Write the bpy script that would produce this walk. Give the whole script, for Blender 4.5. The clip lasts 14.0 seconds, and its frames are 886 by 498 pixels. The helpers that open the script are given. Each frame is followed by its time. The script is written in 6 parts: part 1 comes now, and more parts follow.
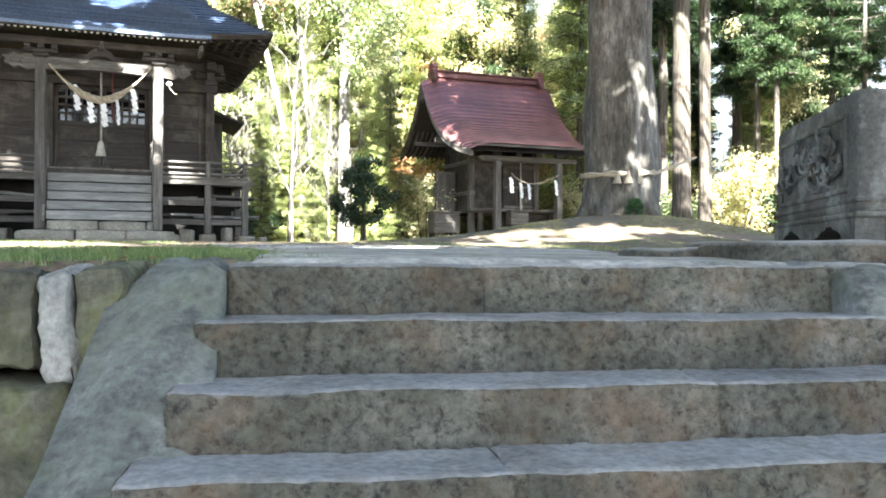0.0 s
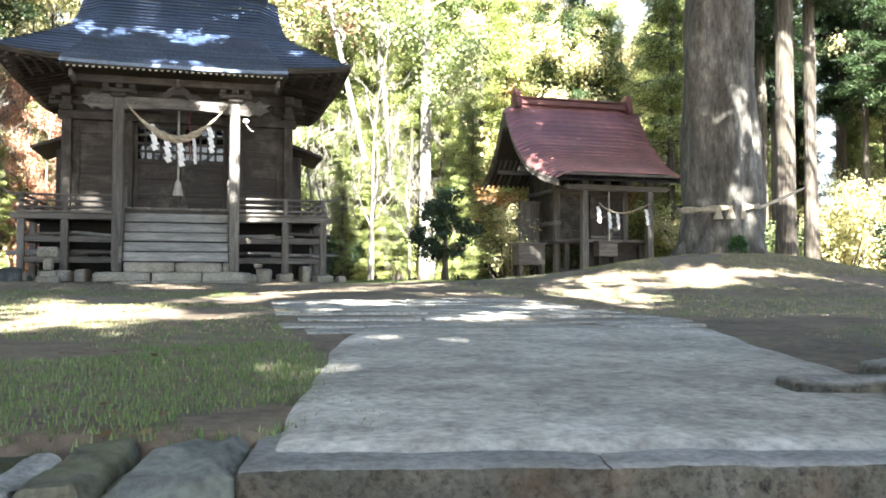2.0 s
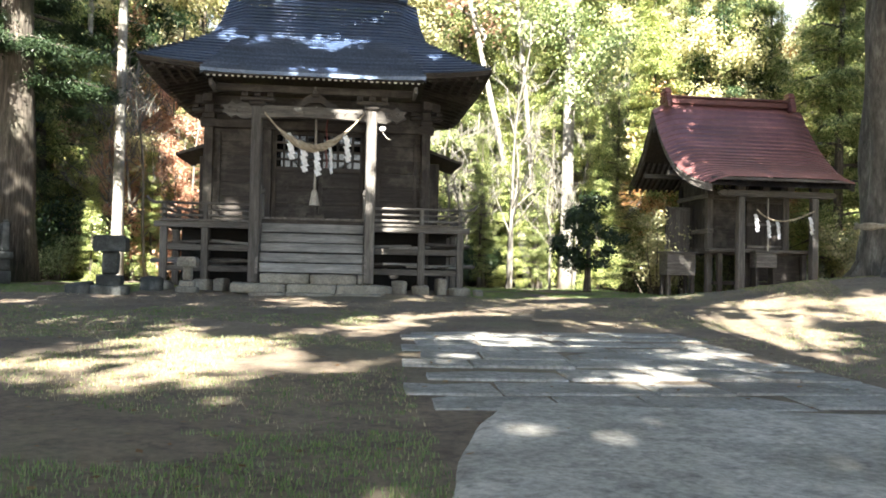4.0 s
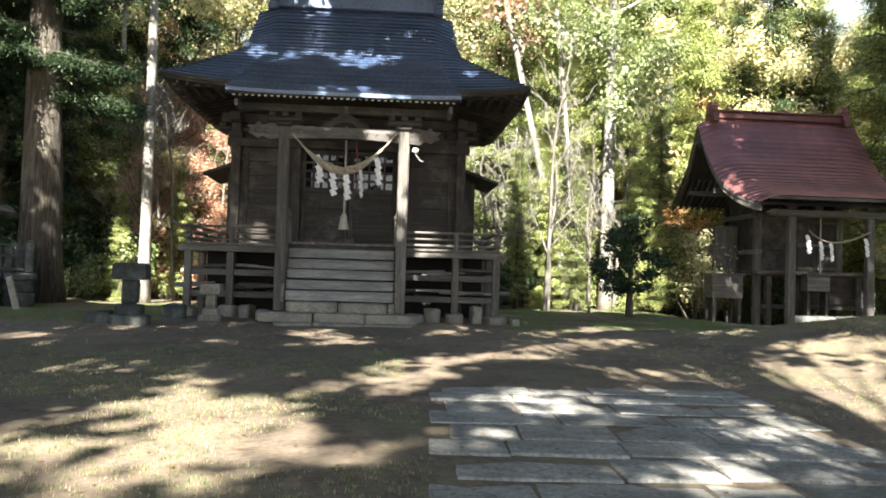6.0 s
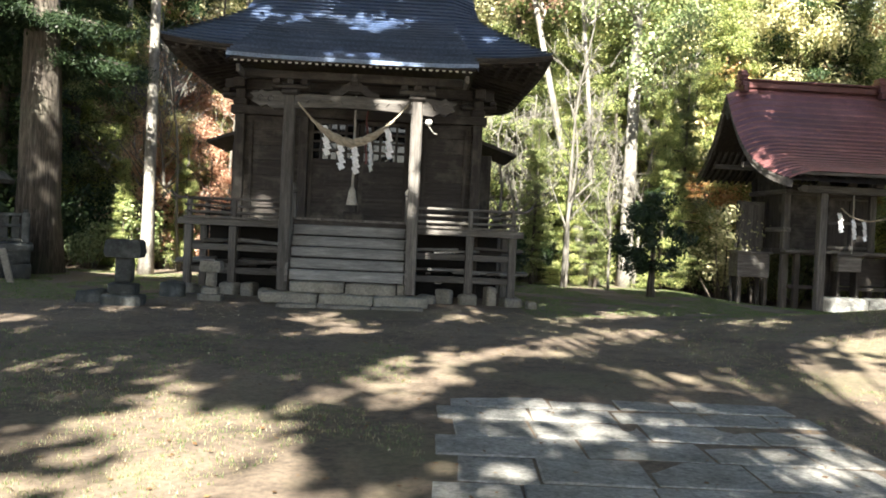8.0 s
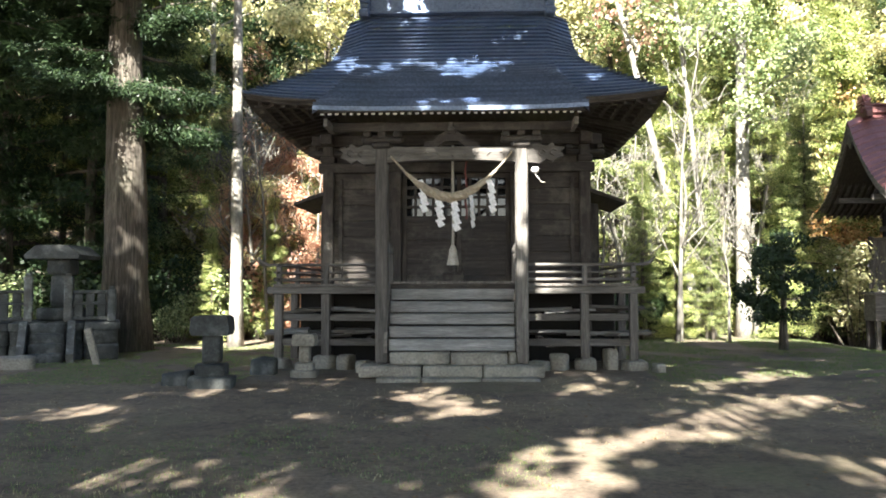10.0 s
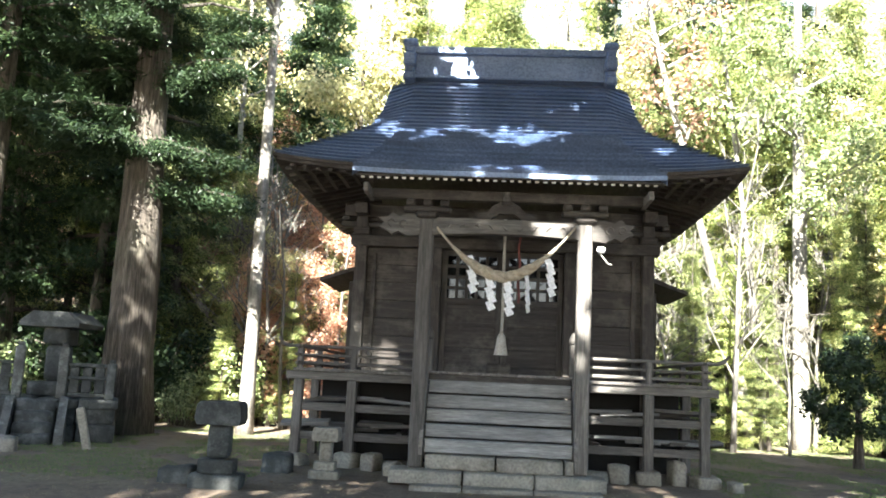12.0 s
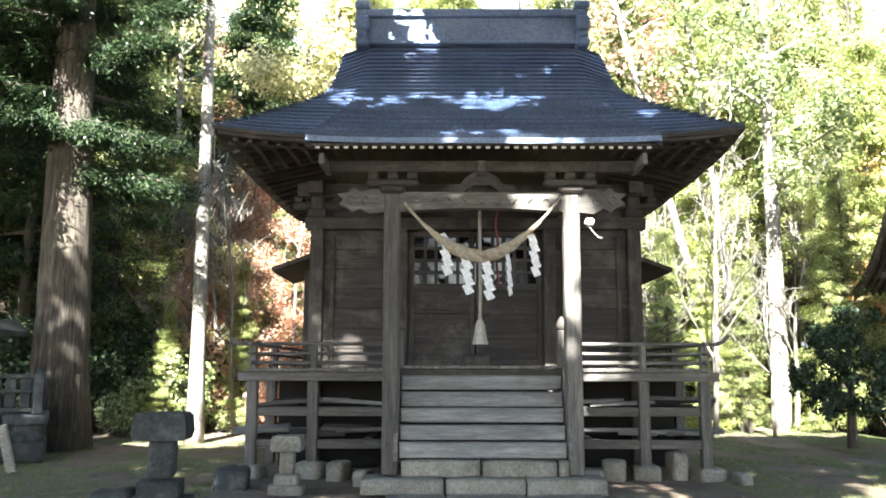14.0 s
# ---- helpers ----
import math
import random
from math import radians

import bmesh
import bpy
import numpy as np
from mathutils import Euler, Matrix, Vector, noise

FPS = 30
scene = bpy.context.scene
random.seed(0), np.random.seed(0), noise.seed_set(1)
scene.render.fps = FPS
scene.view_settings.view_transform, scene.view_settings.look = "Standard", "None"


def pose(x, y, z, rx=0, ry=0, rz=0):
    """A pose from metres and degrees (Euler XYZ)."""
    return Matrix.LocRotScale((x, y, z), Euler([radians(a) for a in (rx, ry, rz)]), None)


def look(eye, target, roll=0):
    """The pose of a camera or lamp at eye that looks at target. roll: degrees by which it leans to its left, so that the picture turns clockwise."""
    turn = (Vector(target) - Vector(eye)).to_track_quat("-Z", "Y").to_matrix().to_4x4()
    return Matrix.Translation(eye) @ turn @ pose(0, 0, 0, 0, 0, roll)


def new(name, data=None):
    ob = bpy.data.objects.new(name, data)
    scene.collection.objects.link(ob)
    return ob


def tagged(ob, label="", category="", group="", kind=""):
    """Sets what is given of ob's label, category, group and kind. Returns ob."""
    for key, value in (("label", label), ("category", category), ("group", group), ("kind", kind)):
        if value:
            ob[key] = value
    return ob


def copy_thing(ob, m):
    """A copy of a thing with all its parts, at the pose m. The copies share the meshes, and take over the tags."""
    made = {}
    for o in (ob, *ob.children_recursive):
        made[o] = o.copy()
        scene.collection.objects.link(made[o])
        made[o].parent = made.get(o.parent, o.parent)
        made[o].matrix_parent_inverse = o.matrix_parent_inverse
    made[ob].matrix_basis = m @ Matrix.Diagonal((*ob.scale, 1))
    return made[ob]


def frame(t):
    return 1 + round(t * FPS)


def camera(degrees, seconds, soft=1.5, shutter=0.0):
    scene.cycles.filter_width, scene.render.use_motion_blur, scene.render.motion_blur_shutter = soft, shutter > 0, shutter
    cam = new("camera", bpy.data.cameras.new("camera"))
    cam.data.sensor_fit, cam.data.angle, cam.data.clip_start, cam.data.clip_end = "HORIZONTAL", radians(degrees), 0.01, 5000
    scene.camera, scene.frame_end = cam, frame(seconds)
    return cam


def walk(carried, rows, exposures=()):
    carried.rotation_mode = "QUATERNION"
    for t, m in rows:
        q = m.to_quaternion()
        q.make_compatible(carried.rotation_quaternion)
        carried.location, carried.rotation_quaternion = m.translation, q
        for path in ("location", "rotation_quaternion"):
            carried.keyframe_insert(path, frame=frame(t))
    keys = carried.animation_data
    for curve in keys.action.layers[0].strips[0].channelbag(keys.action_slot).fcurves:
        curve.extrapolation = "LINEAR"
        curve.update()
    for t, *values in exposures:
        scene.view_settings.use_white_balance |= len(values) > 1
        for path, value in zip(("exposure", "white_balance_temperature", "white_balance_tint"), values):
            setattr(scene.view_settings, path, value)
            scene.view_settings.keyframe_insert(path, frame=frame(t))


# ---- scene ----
cam = camera(54.3, 14.0, soft=1.8)
PATH = [
    (0, (0.236, -17.016, -0.197), (0.949, -15.147, -0.177), 0.2),
    (0.5, (0.362, -16.8, -0.127), (1.113, -14.947, -0.088), 0.7),
    (1, (0.432, -16.573, -0.027), (1.006, -14.66, 0.067), 0.6),
    (1.5, (0.42, -16.282, 0.086), (0.94, -14.353, 0.176), 1.1),
    (2, (0.498, -16.18, 0.182), (1.029, -14.252, 0.249), 0.1),
    (2.5, (0.544, -16.028, 0.295), (0.992, -14.079, 0.343), 0.1),
    (3, (0.62, -15.757, 0.354), (0.913, -13.779, 0.402), 0.5),
    (5.5, (0.661, -14.778, 0.847), (0.836, -12.786, 0.905), 1.6),
    (6, (0.724, -14.565, 0.924), (0.859, -12.571, 0.989), 1.7),
    (6.5, (0.642, -14.457, 1.055), (0.756, -12.462, 1.116), 1.3),
    (7, (0.725, -14.223, 1.076), (0.93, -12.234, 1.102), 2.4),
    (7.5, (0.8, -14.001, 1.217), (0.929, -12.006, 1.231), 2.2),
    (7.7, (0.81, -13.896, 1.2), (0.924, -11.899, 1.17), 2.5),
    (9.8, (0.48, -12.527, 1.337), (0.444, -10.53, 1.434), -0.5),
    (10, (0.433, -12.358, 1.326), (0.343, -10.363, 1.421), -0.1),
    (10.5, (0.304, -11.943, 1.359), (0.124, -9.962, 1.558), 1.1),
    (11, (0.054, -11.593, 1.385), (-0.201, -9.622, 1.604), 0.9),
    (11.5, (0.011, -11.16, 1.373), (-0.159, -9.191, 1.675), 0.2),
    (12, (-0.104, -10.825, 1.353), (-0.228, -8.851, 1.651), 2.7),
    (12.5, (-0.208, -10.446, 1.351), (-0.26, -8.465, 1.617), 1.0),
    (13, (-0.217, -10.076, 1.371), (-0.241, -8.092, 1.625), 1.5),
    (13.5, (-0.309, -9.786, 1.368), (-0.34, -7.803, 1.63), 1.2),
    (14, (-0.399, -9.561, 1.387), (-0.406, -7.58, 1.668), 0.1),
]
walk(cam, [(t, look(eye, target, roll)) for t, eye, target, roll in PATH], ((0, 3.88, 5750, 8.5), (2, 3.7, 5850, 9), (3, 3.5, 5950, 9.5), (5.5, 2.85, 6100, 9), (7.5, 2.65, 6100, 9), (10, 3.12, 5950, 8.5), (14, 3.56, 5800, 8.5)))

# ---- world, sun, exposure ----
TO_SUN = Vector((-0.11, -0.77, 0.62)).normalized()
world = bpy.data.worlds.new("world")
scene.world = world
world.use_nodes = True
wn = world.node_tree
sky = wn.nodes.new("ShaderNodeTexSky")
sky.sky_type = "NISHITA"
sky.sun_disc = False
sky.sun_elevation = math.asin(TO_SUN.z)
sky.sun_rotation = math.atan2(TO_SUN.x, TO_SUN.y)
sky.air_density, sky.dust_density, sky.ozone_density = 1.0, 1.6, 1.0
wn.nodes["Background"].inputs["Strength"].default_value = 0.05
wn.links.new(sky.outputs[0], wn.nodes["Background"].inputs[0])
sun = new("sun", bpy.data.lights.new("sun", "SUN"))
sun.data.energy, sun.data.angle, sun.data.color = 5.0, radians(0.53), (1.0, 0.91, 0.77)
sun.matrix_world = look(TO_SUN * 60, (0, 0, 0))

# ---- materials ----
def ramp(nt, fac, stops):
    r = nt.nodes.new("ShaderNodeValToRGB")
    while len(r.color_ramp.elements) < len(stops):
        r.color_ramp.elements.new(0.5)
    for e, (p, c) in zip(r.color_ramp.elements, stops):
        e.position, e.color = p, (*c, 1)
    nt.links.new(fac, r.inputs[0])
    return r.outputs[0]


def noise_node(nt, vec, scale, detail=5, rough=0.6, stretch=None):
    if stretch:
        mp = nt.nodes.new("ShaderNodeMapping")
        mp.inputs["Scale"].default_value = stretch
        nt.links.new(vec, mp.inputs[0])
        vec = mp.outputs[0]
    n = nt.nodes.new("ShaderNodeTexNoise")
    n.inputs["Scale"].default_value, n.inputs["Detail"].default_value, n.inputs["Roughness"].default_value = scale, detail, rough
    nt.links.new(vec, n.inputs["Vector"])
    return n.outputs["Fac"]


def mix(nt, fac, a, b, mode="MIX"):
    m = nt.nodes.new("ShaderNodeMix")
    m.data_type, m.blend_type = "RGBA", mode
    for socket, v in ((m.inputs[0], fac), (m.inputs[6], a), (m.inputs[7], b)):
        if isinstance(v, (int, float)):
            socket.default_value = v
        elif isinstance(v, tuple):
            socket.default_value = (*v, 1)
        else:
            nt.links.new(v, socket)
    return m.outputs[2]


def surface(name, dark, mid, light, scale=3.0, fine=45.0, stretch=None, rough=0.85, bump=0.4, depth=0.01, metal=0.0,
            stain=None, stain_scale=0.8, stain_amount=0.5, vary=0.0, island=False, worn_lit=None, pits=0.0, pit_scale=11.0):
    """A weathered surface: coarse patches, fine grain, stains of their own colour, and relief."""
    m = bpy.data.materials.new(name)
    m.use_nodes = True
    nt = m.node_tree
    bsdf = nt.nodes["Principled BSDF"]
    vec = nt.nodes.new("ShaderNodeTexCoord").outputs["Object"]
    coarse = noise_node(nt, vec, scale, 6, 0.62, stretch)
    grain = noise_node(nt, vec, fine, 4, 0.65, stretch)
    colour = ramp(nt, coarse, ((0.3, dark), (0.52, mid), (0.72, light)))
    g = ramp(nt, grain, ((0.3, (0.5, 0.5, 0.5)), (0.66, (1.2, 1.2, 1.2))))
    colour = mix(nt, 0.8, colour, g, "MULTIPLY")
    height = mix(nt, 0.5, coarse, grain)
    if pits:
        rough_cut = noise_node(nt, vec, pit_scale, 9, 0.78, stretch)
        colour = mix(nt, 1.0, colour, ramp(nt, rough_cut, ((0.36, (1 - pits,) * 3), (0.50, (1, 1, 1)), (0.68, (1 + 0.35 * pits,) * 3))), "MULTIPLY")
        height = mix(nt, 0.65, height, rough_cut)
    if stain:
        s = noise_node(nt, vec, stain_scale, 7, 0.7)
        f = ramp(nt, s, ((0.5, (0, 0, 0)), (0.66, (stain_amount,) * 3)))
        colour = mix(nt, f, colour, stain)
    # faces that look up turn paler: wear plus painted light from above
    if worn_lit:
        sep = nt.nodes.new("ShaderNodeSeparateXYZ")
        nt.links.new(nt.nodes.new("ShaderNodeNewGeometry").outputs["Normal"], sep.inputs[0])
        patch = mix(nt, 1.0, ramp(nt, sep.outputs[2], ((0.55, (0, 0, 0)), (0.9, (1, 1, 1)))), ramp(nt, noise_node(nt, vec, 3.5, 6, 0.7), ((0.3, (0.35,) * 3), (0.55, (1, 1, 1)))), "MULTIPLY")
        colour = mix(nt, patch, colour, mix(nt, 0.7, worn_lit, g, "MULTIPLY"))
    if vary:
        info = nt.nodes.new("ShaderNodeNewGeometry" if island else "ShaderNodeObjectInfo")
        v = ramp(nt, info.outputs["Random Per Island" if island else "Random"], ((0.0, (1 - vary,) * 3), (1.0, (1 + vary,) * 3)))
        colour = mix(nt, 1.0, colour, v, "MULTIPLY")
    nt.links.new(colour, bsdf.inputs["Base Color"])
    bsdf.inputs["Roughness"].default_value, bsdf.inputs["Metallic"].default_value = rough, metal
    b = nt.nodes.new("ShaderNodeBump")
    b.inputs["Strength"].default_value, b.inputs["Distance"].default_value = bump, depth
    nt.links.new(height, b.inputs["Height"])
    nt.links.new(b.outputs[0], bsdf.inputs["Normal"])
    return m


def foliage(name, colours, translucent=0.45):
    """Leaves: each leaf takes one of the colours by chance, and lets some light through."""
    m = bpy.data.materials.new(name)
    m.use_nodes = True
    nt = m.node_tree
    nt.nodes.remove(nt.nodes["Principled BSDF"])
    geo = nt.nodes.new("ShaderNodeNewGeometry")
    stops = [(i / max(1, len(colours) - 1), c) for i, c in enumerate(colours)]
    col = ramp(nt, geo.outputs["Random Per Island"], stops)
    info = nt.nodes.new("ShaderNodeObjectInfo")
    col = mix(nt, 1.0, col, ramp(nt, info.outputs["Random"], ((0, (0.75, 0.75, 0.75)), (1, (1.25, 1.2, 1.1)))), "MULTIPLY")
    d, t, s = (nt.nodes.new("ShaderNodeBsdf" + k) for k in ("Diffuse", "Translucent", "Glossy"))
    s.inputs["Roughness"].default_value = 0.5
    nt.links.new(col, d.inputs[0])
    nt.links.new(col, t.inputs[0])
    a = nt.nodes.new("ShaderNodeMixShader")
    a.inputs[0].default_value = translucent
    nt.links.new(d.outputs[0], a.inputs[1])
    nt.links.new(t.outputs[0], a.inputs[2])
    c = nt.nodes.new("ShaderNodeMixShader")
    c.inputs[0].default_value = 0.04
    nt.links.new(a.outputs[0], c.inputs[1])
    nt.links.new(s.outputs[0], c.inputs[2])
    nt.links.new(c.outputs[0], nt.nodes["Material Output"].inputs[0])
    return m


def plain(name, colour, rough=0.7, metal=0.0):
    return surface(name, tuple(0.85 * c for c in colour), colour, tuple(min(1, 1.12 * c) for c in colour), 6, 60, None, rough, 0.15, 0.004, metal)


UP_GRAIN, X_GRAIN, Y_GRAIN = (6, 6, 0.5), (0.5, 6, 6), (6, 0.5, 6)
WOOD_UP = surface("weathered_wood_upright", (0.07, 0.064, 0.057), (0.125, 0.115, 0.102), (0.21, 0.195, 0.175), 3, 14, UP_GRAIN, 0.9, 0.5, 0.006, stain=(0.06, 0.05, 0.045), vary=0.18)
WOOD_X = surface("weathered_wood_along", (0.07, 0.064, 0.057), (0.125, 0.115, 0.102), (0.21, 0.195, 0.175), 3, 14, X_GRAIN, 0.9, 0.5, 0.006, stain=(0.06, 0.05, 0.045), vary=0.2)
WOOD_Y = surface("weathered_wood_deep", (0.09, 0.08, 0.07), (0.15, 0.135, 0.12), (0.24, 0.22, 0.19), 3, 14, Y_GRAIN, 0.9, 0.5, 0.006, stain=(0.06, 0.05, 0.045), vary=0.2)
STAIR_WOOD = surface("bleached_stair_wood", (0.15, 0.147, 0.14), (0.225, 0.222, 0.212), (0.32, 0.315, 0.30), 3, 14, X_GRAIN, 0.85, 0.5, 0.006, stain=(0.16, 0.15, 0.14), stain_amount=0.4, vary=0.12)
DARK_X = surface("dark_wood_along", (0.021, 0.0175, 0.015), (0.039, 0.0325, 0.0275), (0.07, 0.059, 0.049), 3, 14, X_GRAIN, 0.85, 0.5, 0.005, stain=(0.16, 0.145, 0.12), stain_scale=1.6, stain_amount=0.45, vary=0.2)
DARK_UP = surface("dark_wood_upright", (0.021, 0.0175, 0.015), (0.039, 0.0325, 0.0275), (0.07, 0.059, 0.049), 3, 14, UP_GRAIN, 0.85, 0.5, 0.005, stain=(0.16, 0.145, 0.12), stain_scale=1.6, stain_amount=0.45, vary=0.2)
DARK_Y = surface("dark_wood_deep", (0.032, 0.026, 0.022), (0.052, 0.043, 0.036), (0.08, 0.067, 0.056), 3, 14, Y_GRAIN, 0.85, 0.5, 0.005, vary=0.2)
# Near-black, for sheets that paint shade inside the hall and under its floor.
SHADE_BLACK = plain("shade_black_sheet", (0.012, 0.011, 0.01), 0.9)
BLUE_ROOF = surface("blue_grey_sheet_roof", (0.105, 0.15, 0.235), (0.15, 0.20, 0.31), (0.20, 0.255, 0.38), 1.2, 30, None, 0.40, 0.12, 0.004, 0.35, stain=(0.10, 0.11, 0.13), stain_scale=0.7, stain_amount=0.35, vary=0.16)
RED_ROOF = surface("red_sheet_roof", (0.12, 0.05, 0.048), (0.185, 0.078, 0.075), (0.27, 0.12, 0.115), 1.2, 30, None, 0.38, 0.12, 0.004, 0.25, stain=(0.15, 0.075, 0.075), stain_scale=0.9, stain_amount=0.4, vary=0.16)
RAFTER_END = plain("white_rafter_end", (0.78, 0.77, 0.74), 0.8)
PAPER = plain("white_paper", (0.82, 0.82, 0.83), 0.7)
STRAW = surface("straw_rope", (0.26, 0.215, 0.155), (0.38, 0.325, 0.24), (0.50, 0.44, 0.34), 20, 90, None, 0.9, 0.6, 0.01)
PALE_ROPE = surface("pale_rope", (0.30, 0.28, 0.24), (0.42, 0.40, 0.35), (0.52, 0.50, 0.44), 25, 120, None, 0.9, 0.5, 0.006)
RED_CLOTH = plain("faded_red_cloth", (0.16, 0.05, 0.045), 0.9)
IRON = plain("dark_iron", (0.03, 0.03, 0.032), 0.5, 0.8)
# Tops paler than risers: light from above is put into this stone's colour.
STEP_STONE = surface("step_sandstone", (0.075, 0.073, 0.054), (0.16, 0.156, 0.124), (0.28, 0.274, 0.232), 3.4, 38, None, 0.92, 1.0, 0.06, stain=(0.25, 0.15, 0.07), stain_scale=2.2, stain_amount=0.4, vary=0.14, worn_lit=(0.53, 0.525, 0.50), pits=0.8, pit_scale=30)
WORN_TREAD = surface("worn_grey_tread", (0.27, 0.265, 0.255), (0.38, 0.375, 0.36), (0.47, 0.465, 0.45), 2.5, 40, None, 0.9, 0.6, 0.015, stain=(0.22, 0.20, 0.17), vary=0.1)
CONCRETE = surface("old_concrete", (0.26, 0.25, 0.22), (0.43, 0.415, 0.37), (0.60, 0.58, 0.53), 1.6, 26, None, 0.92, 0.7, 0.012, stain=(0.16, 0.15, 0.13), stain_scale=1.2, stain_amount=0.5, pits=0.4, pit_scale=6)
CHEEK = surface("grey_mortar_cheek", (0.095, 0.104, 0.093), (0.155, 0.168, 0.152), (0.29, 0.30, 0.28), 3.2, 30, None, 0.92, 0.8, 0.02, stain=(0.10, 0.115, 0.045), stain_scale=2.0, stain_amount=0.6, pits=0.5, pit_scale=8)
MOSSY = surface("mossy_wall_stone", (0.055, 0.06, 0.038), (0.11, 0.108, 0.078), (0.19, 0.185, 0.145), 3.4, 30, None, 0.95, 1.0, 0.03, stain=(0.10, 0.115, 0.025), stain_scale=1.6, stain_amount=0.75, vary=0.3, pits=0.5, pit_scale=7)
MORTAR = surface("white_mortar", (0.14, 0.145, 0.135), (0.235, 0.24, 0.225), (0.38, 0.38, 0.36), 4, 40, None, 0.95, 0.7, 0.02)
PAVER = surface("grey_paving_stone", (0.19, 0.186, 0.17), (0.31, 0.302, 0.277), (0.44, 0.43, 0.39), 2.0, 32, None, 0.9, 0.8, 0.012, stain=(0.15, 0.13, 0.10), stain_amount=0.5, vary=0.2, pits=0.4, pit_scale=9)
TUFF = surface("tan_base_stone", (0.17, 0.155, 0.125), (0.26, 0.24, 0.20), (0.36, 0.335, 0.28), 3, 30, None, 0.95, 0.8, 0.02, stain=(0.12, 0.115, 0.09), vary=0.15)
GRANITE = surface("lichened_granite", (0.05, 0.05, 0.046), (0.09, 0.09, 0.082), (0.15, 0.15, 0.14), 3, 45, None, 0.92, 0.8, 0.015, stain=(0.38, 0.41, 0.39), stain_scale=4.5, stain_amount=0.42, vary=0.12)
DARK_GRANITE = surface("dark_granite", (0.024, 0.027, 0.026), (0.046, 0.05, 0.047), (0.088, 0.09, 0.084), 3, 45, None, 0.85, 0.7, 0.012, stain=(0.22, 0.23, 0.22), stain_scale=4.5, stain_amount=0.35, vary=0.15)
BARK = surface("cedar_bark", (0.05, 0.041, 0.033), (0.105, 0.088, 0.069), (0.19, 0.165, 0.134), 3.0, 12, (5, 5, 0.35), 0.95, 1.0, 0.04, stain=(0.12, 0.13, 0.08), stain_scale=0.7, stain_amount=0.4, vary=0.2, pits=0.5, pit_scale=6)
BIG_BARK = surface("old_pale_bark", (0.048, 0.044, 0.038), (0.125, 0.116, 0.10), (0.29, 0.277, 0.245), 1.8, 9, (3.2, 3.2, 0.9), 0.95, 1.0, 0.05, stain=(0.09, 0.085, 0.07), stain_scale=0.8, stain_amount=0.6, pits=0.6, pit_scale=4)
PALE_BARK = surface("pale_bark", (0.15, 0.14, 0.115), (0.29, 0.27, 0.235), (0.50, 0.475, 0.43), 2.5, 14, (3, 3, 1.2), 0.9, 0.6, 0.02, stain=(0.10, 0.095, 0.06), stain_scale=2.0, stain_amount=0.7)
EARTH = surface("trodden_earth", (0.105, 0.08, 0.056), (0.175, 0.134, 0.095), (0.26, 0.205, 0.146), 0.9, 22, None, 0.97, 0.8, 0.02, stain=(0.10, 0.10, 0.045), stain_scale=0.45, stain_amount=0.6, pits=0.4, pit_scale=5)
CEDAR_LEAF = foliage("cedar_needles", ((0.016, 0.036, 0.015), (0.036, 0.066, 0.025), (0.072, 0.112, 0.042)), 0.32)
# Bright copy of the cedar needles: sunlight on the boughs is in its colour.
SUN_NEEDLE = foliage("sunlit_cedar_needles", ((0.05, 0.09, 0.03), (0.27, 0.34, 0.12), (0.66, 0.66, 0.30)), 0.4)
GREEN_LEAF = foliage("light_green_leaves", ((0.10, 0.15, 0.06), (0.24, 0.31, 0.13), (0.46, 0.50, 0.26)), 0.4)
YELLOW_LEAF = foliage("yellow_green_leaves", ((0.24, 0.26, 0.12), (0.48, 0.47, 0.24), (0.72, 0.67, 0.42)), 0.4)
ORANGE_LEAF = foliage("orange_autumn_leaves", ((0.36, 0.18, 0.08), (0.52, 0.33, 0.15), (0.62, 0.48, 0.22)), 0.5)
PINK_LEAF = foliage("russet_autumn_leaves", ((0.32, 0.15, 0.10), (0.50, 0.31, 0.22), (0.62, 0.48, 0.36)), 0.5)
DARK_LEAF = foliage("dark_evergreen_leaves", ((0.014, 0.03, 0.012), (0.028, 0.052, 0.018), (0.045, 0.075, 0.025)), 0.25)
GRASS = foliage("short_grass", ((0.075, 0.125, 0.038), (0.13, 0.195, 0.06), (0.21, 0.25, 0.10)), 0.35)
DRY_GRASS = foliage("dry_grass", ((0.26, 0.22, 0.12), (0.40, 0.35, 0.20), (0.52, 0.46, 0.28)), 0.3)
LITTER = foliage("fallen_leaves", ((0.10, 0.06, 0.03), (0.19, 0.11, 0.05), (0.26, 0.18, 0.09)), 0.1)
# Leaves of the unseen shade trees, light enough to tint the shade green.
CANOPY_LEAF = foliage("canopy_leaves", ((0.05, 0.09, 0.035), (0.11, 0.16, 0.06), (0.20, 0.25, 0.10)), 0.45)
TWIG = surface("grey_twig_bark", (0.10, 0.092, 0.075), (0.17, 0.158, 0.132), (0.27, 0.25, 0.215), 3, 14, (3, 3, 1.2), 0.9, 0.4, 0.01)
HAZE = bpy.data.materials.new("bright_haze")
HAZE.use_nodes = True
hn = HAZE.node_tree
hn.nodes.remove(hn.nodes["Principled BSDF"])
he = hn.nodes.new("ShaderNodeEmission")
he.inputs[0].default_value, he.inputs[1].default_value = (0.93, 0.97, 1.0, 1), 0.27
hn.links.new(he.outputs[0], hn.nodes["Material Output"].inputs[0])
MOSS = foliage("bright_moss", ((0.03, 0.075, 0.02), (0.05, 0.12, 0.03), (0.08, 0.16, 0.05)), 0.2)


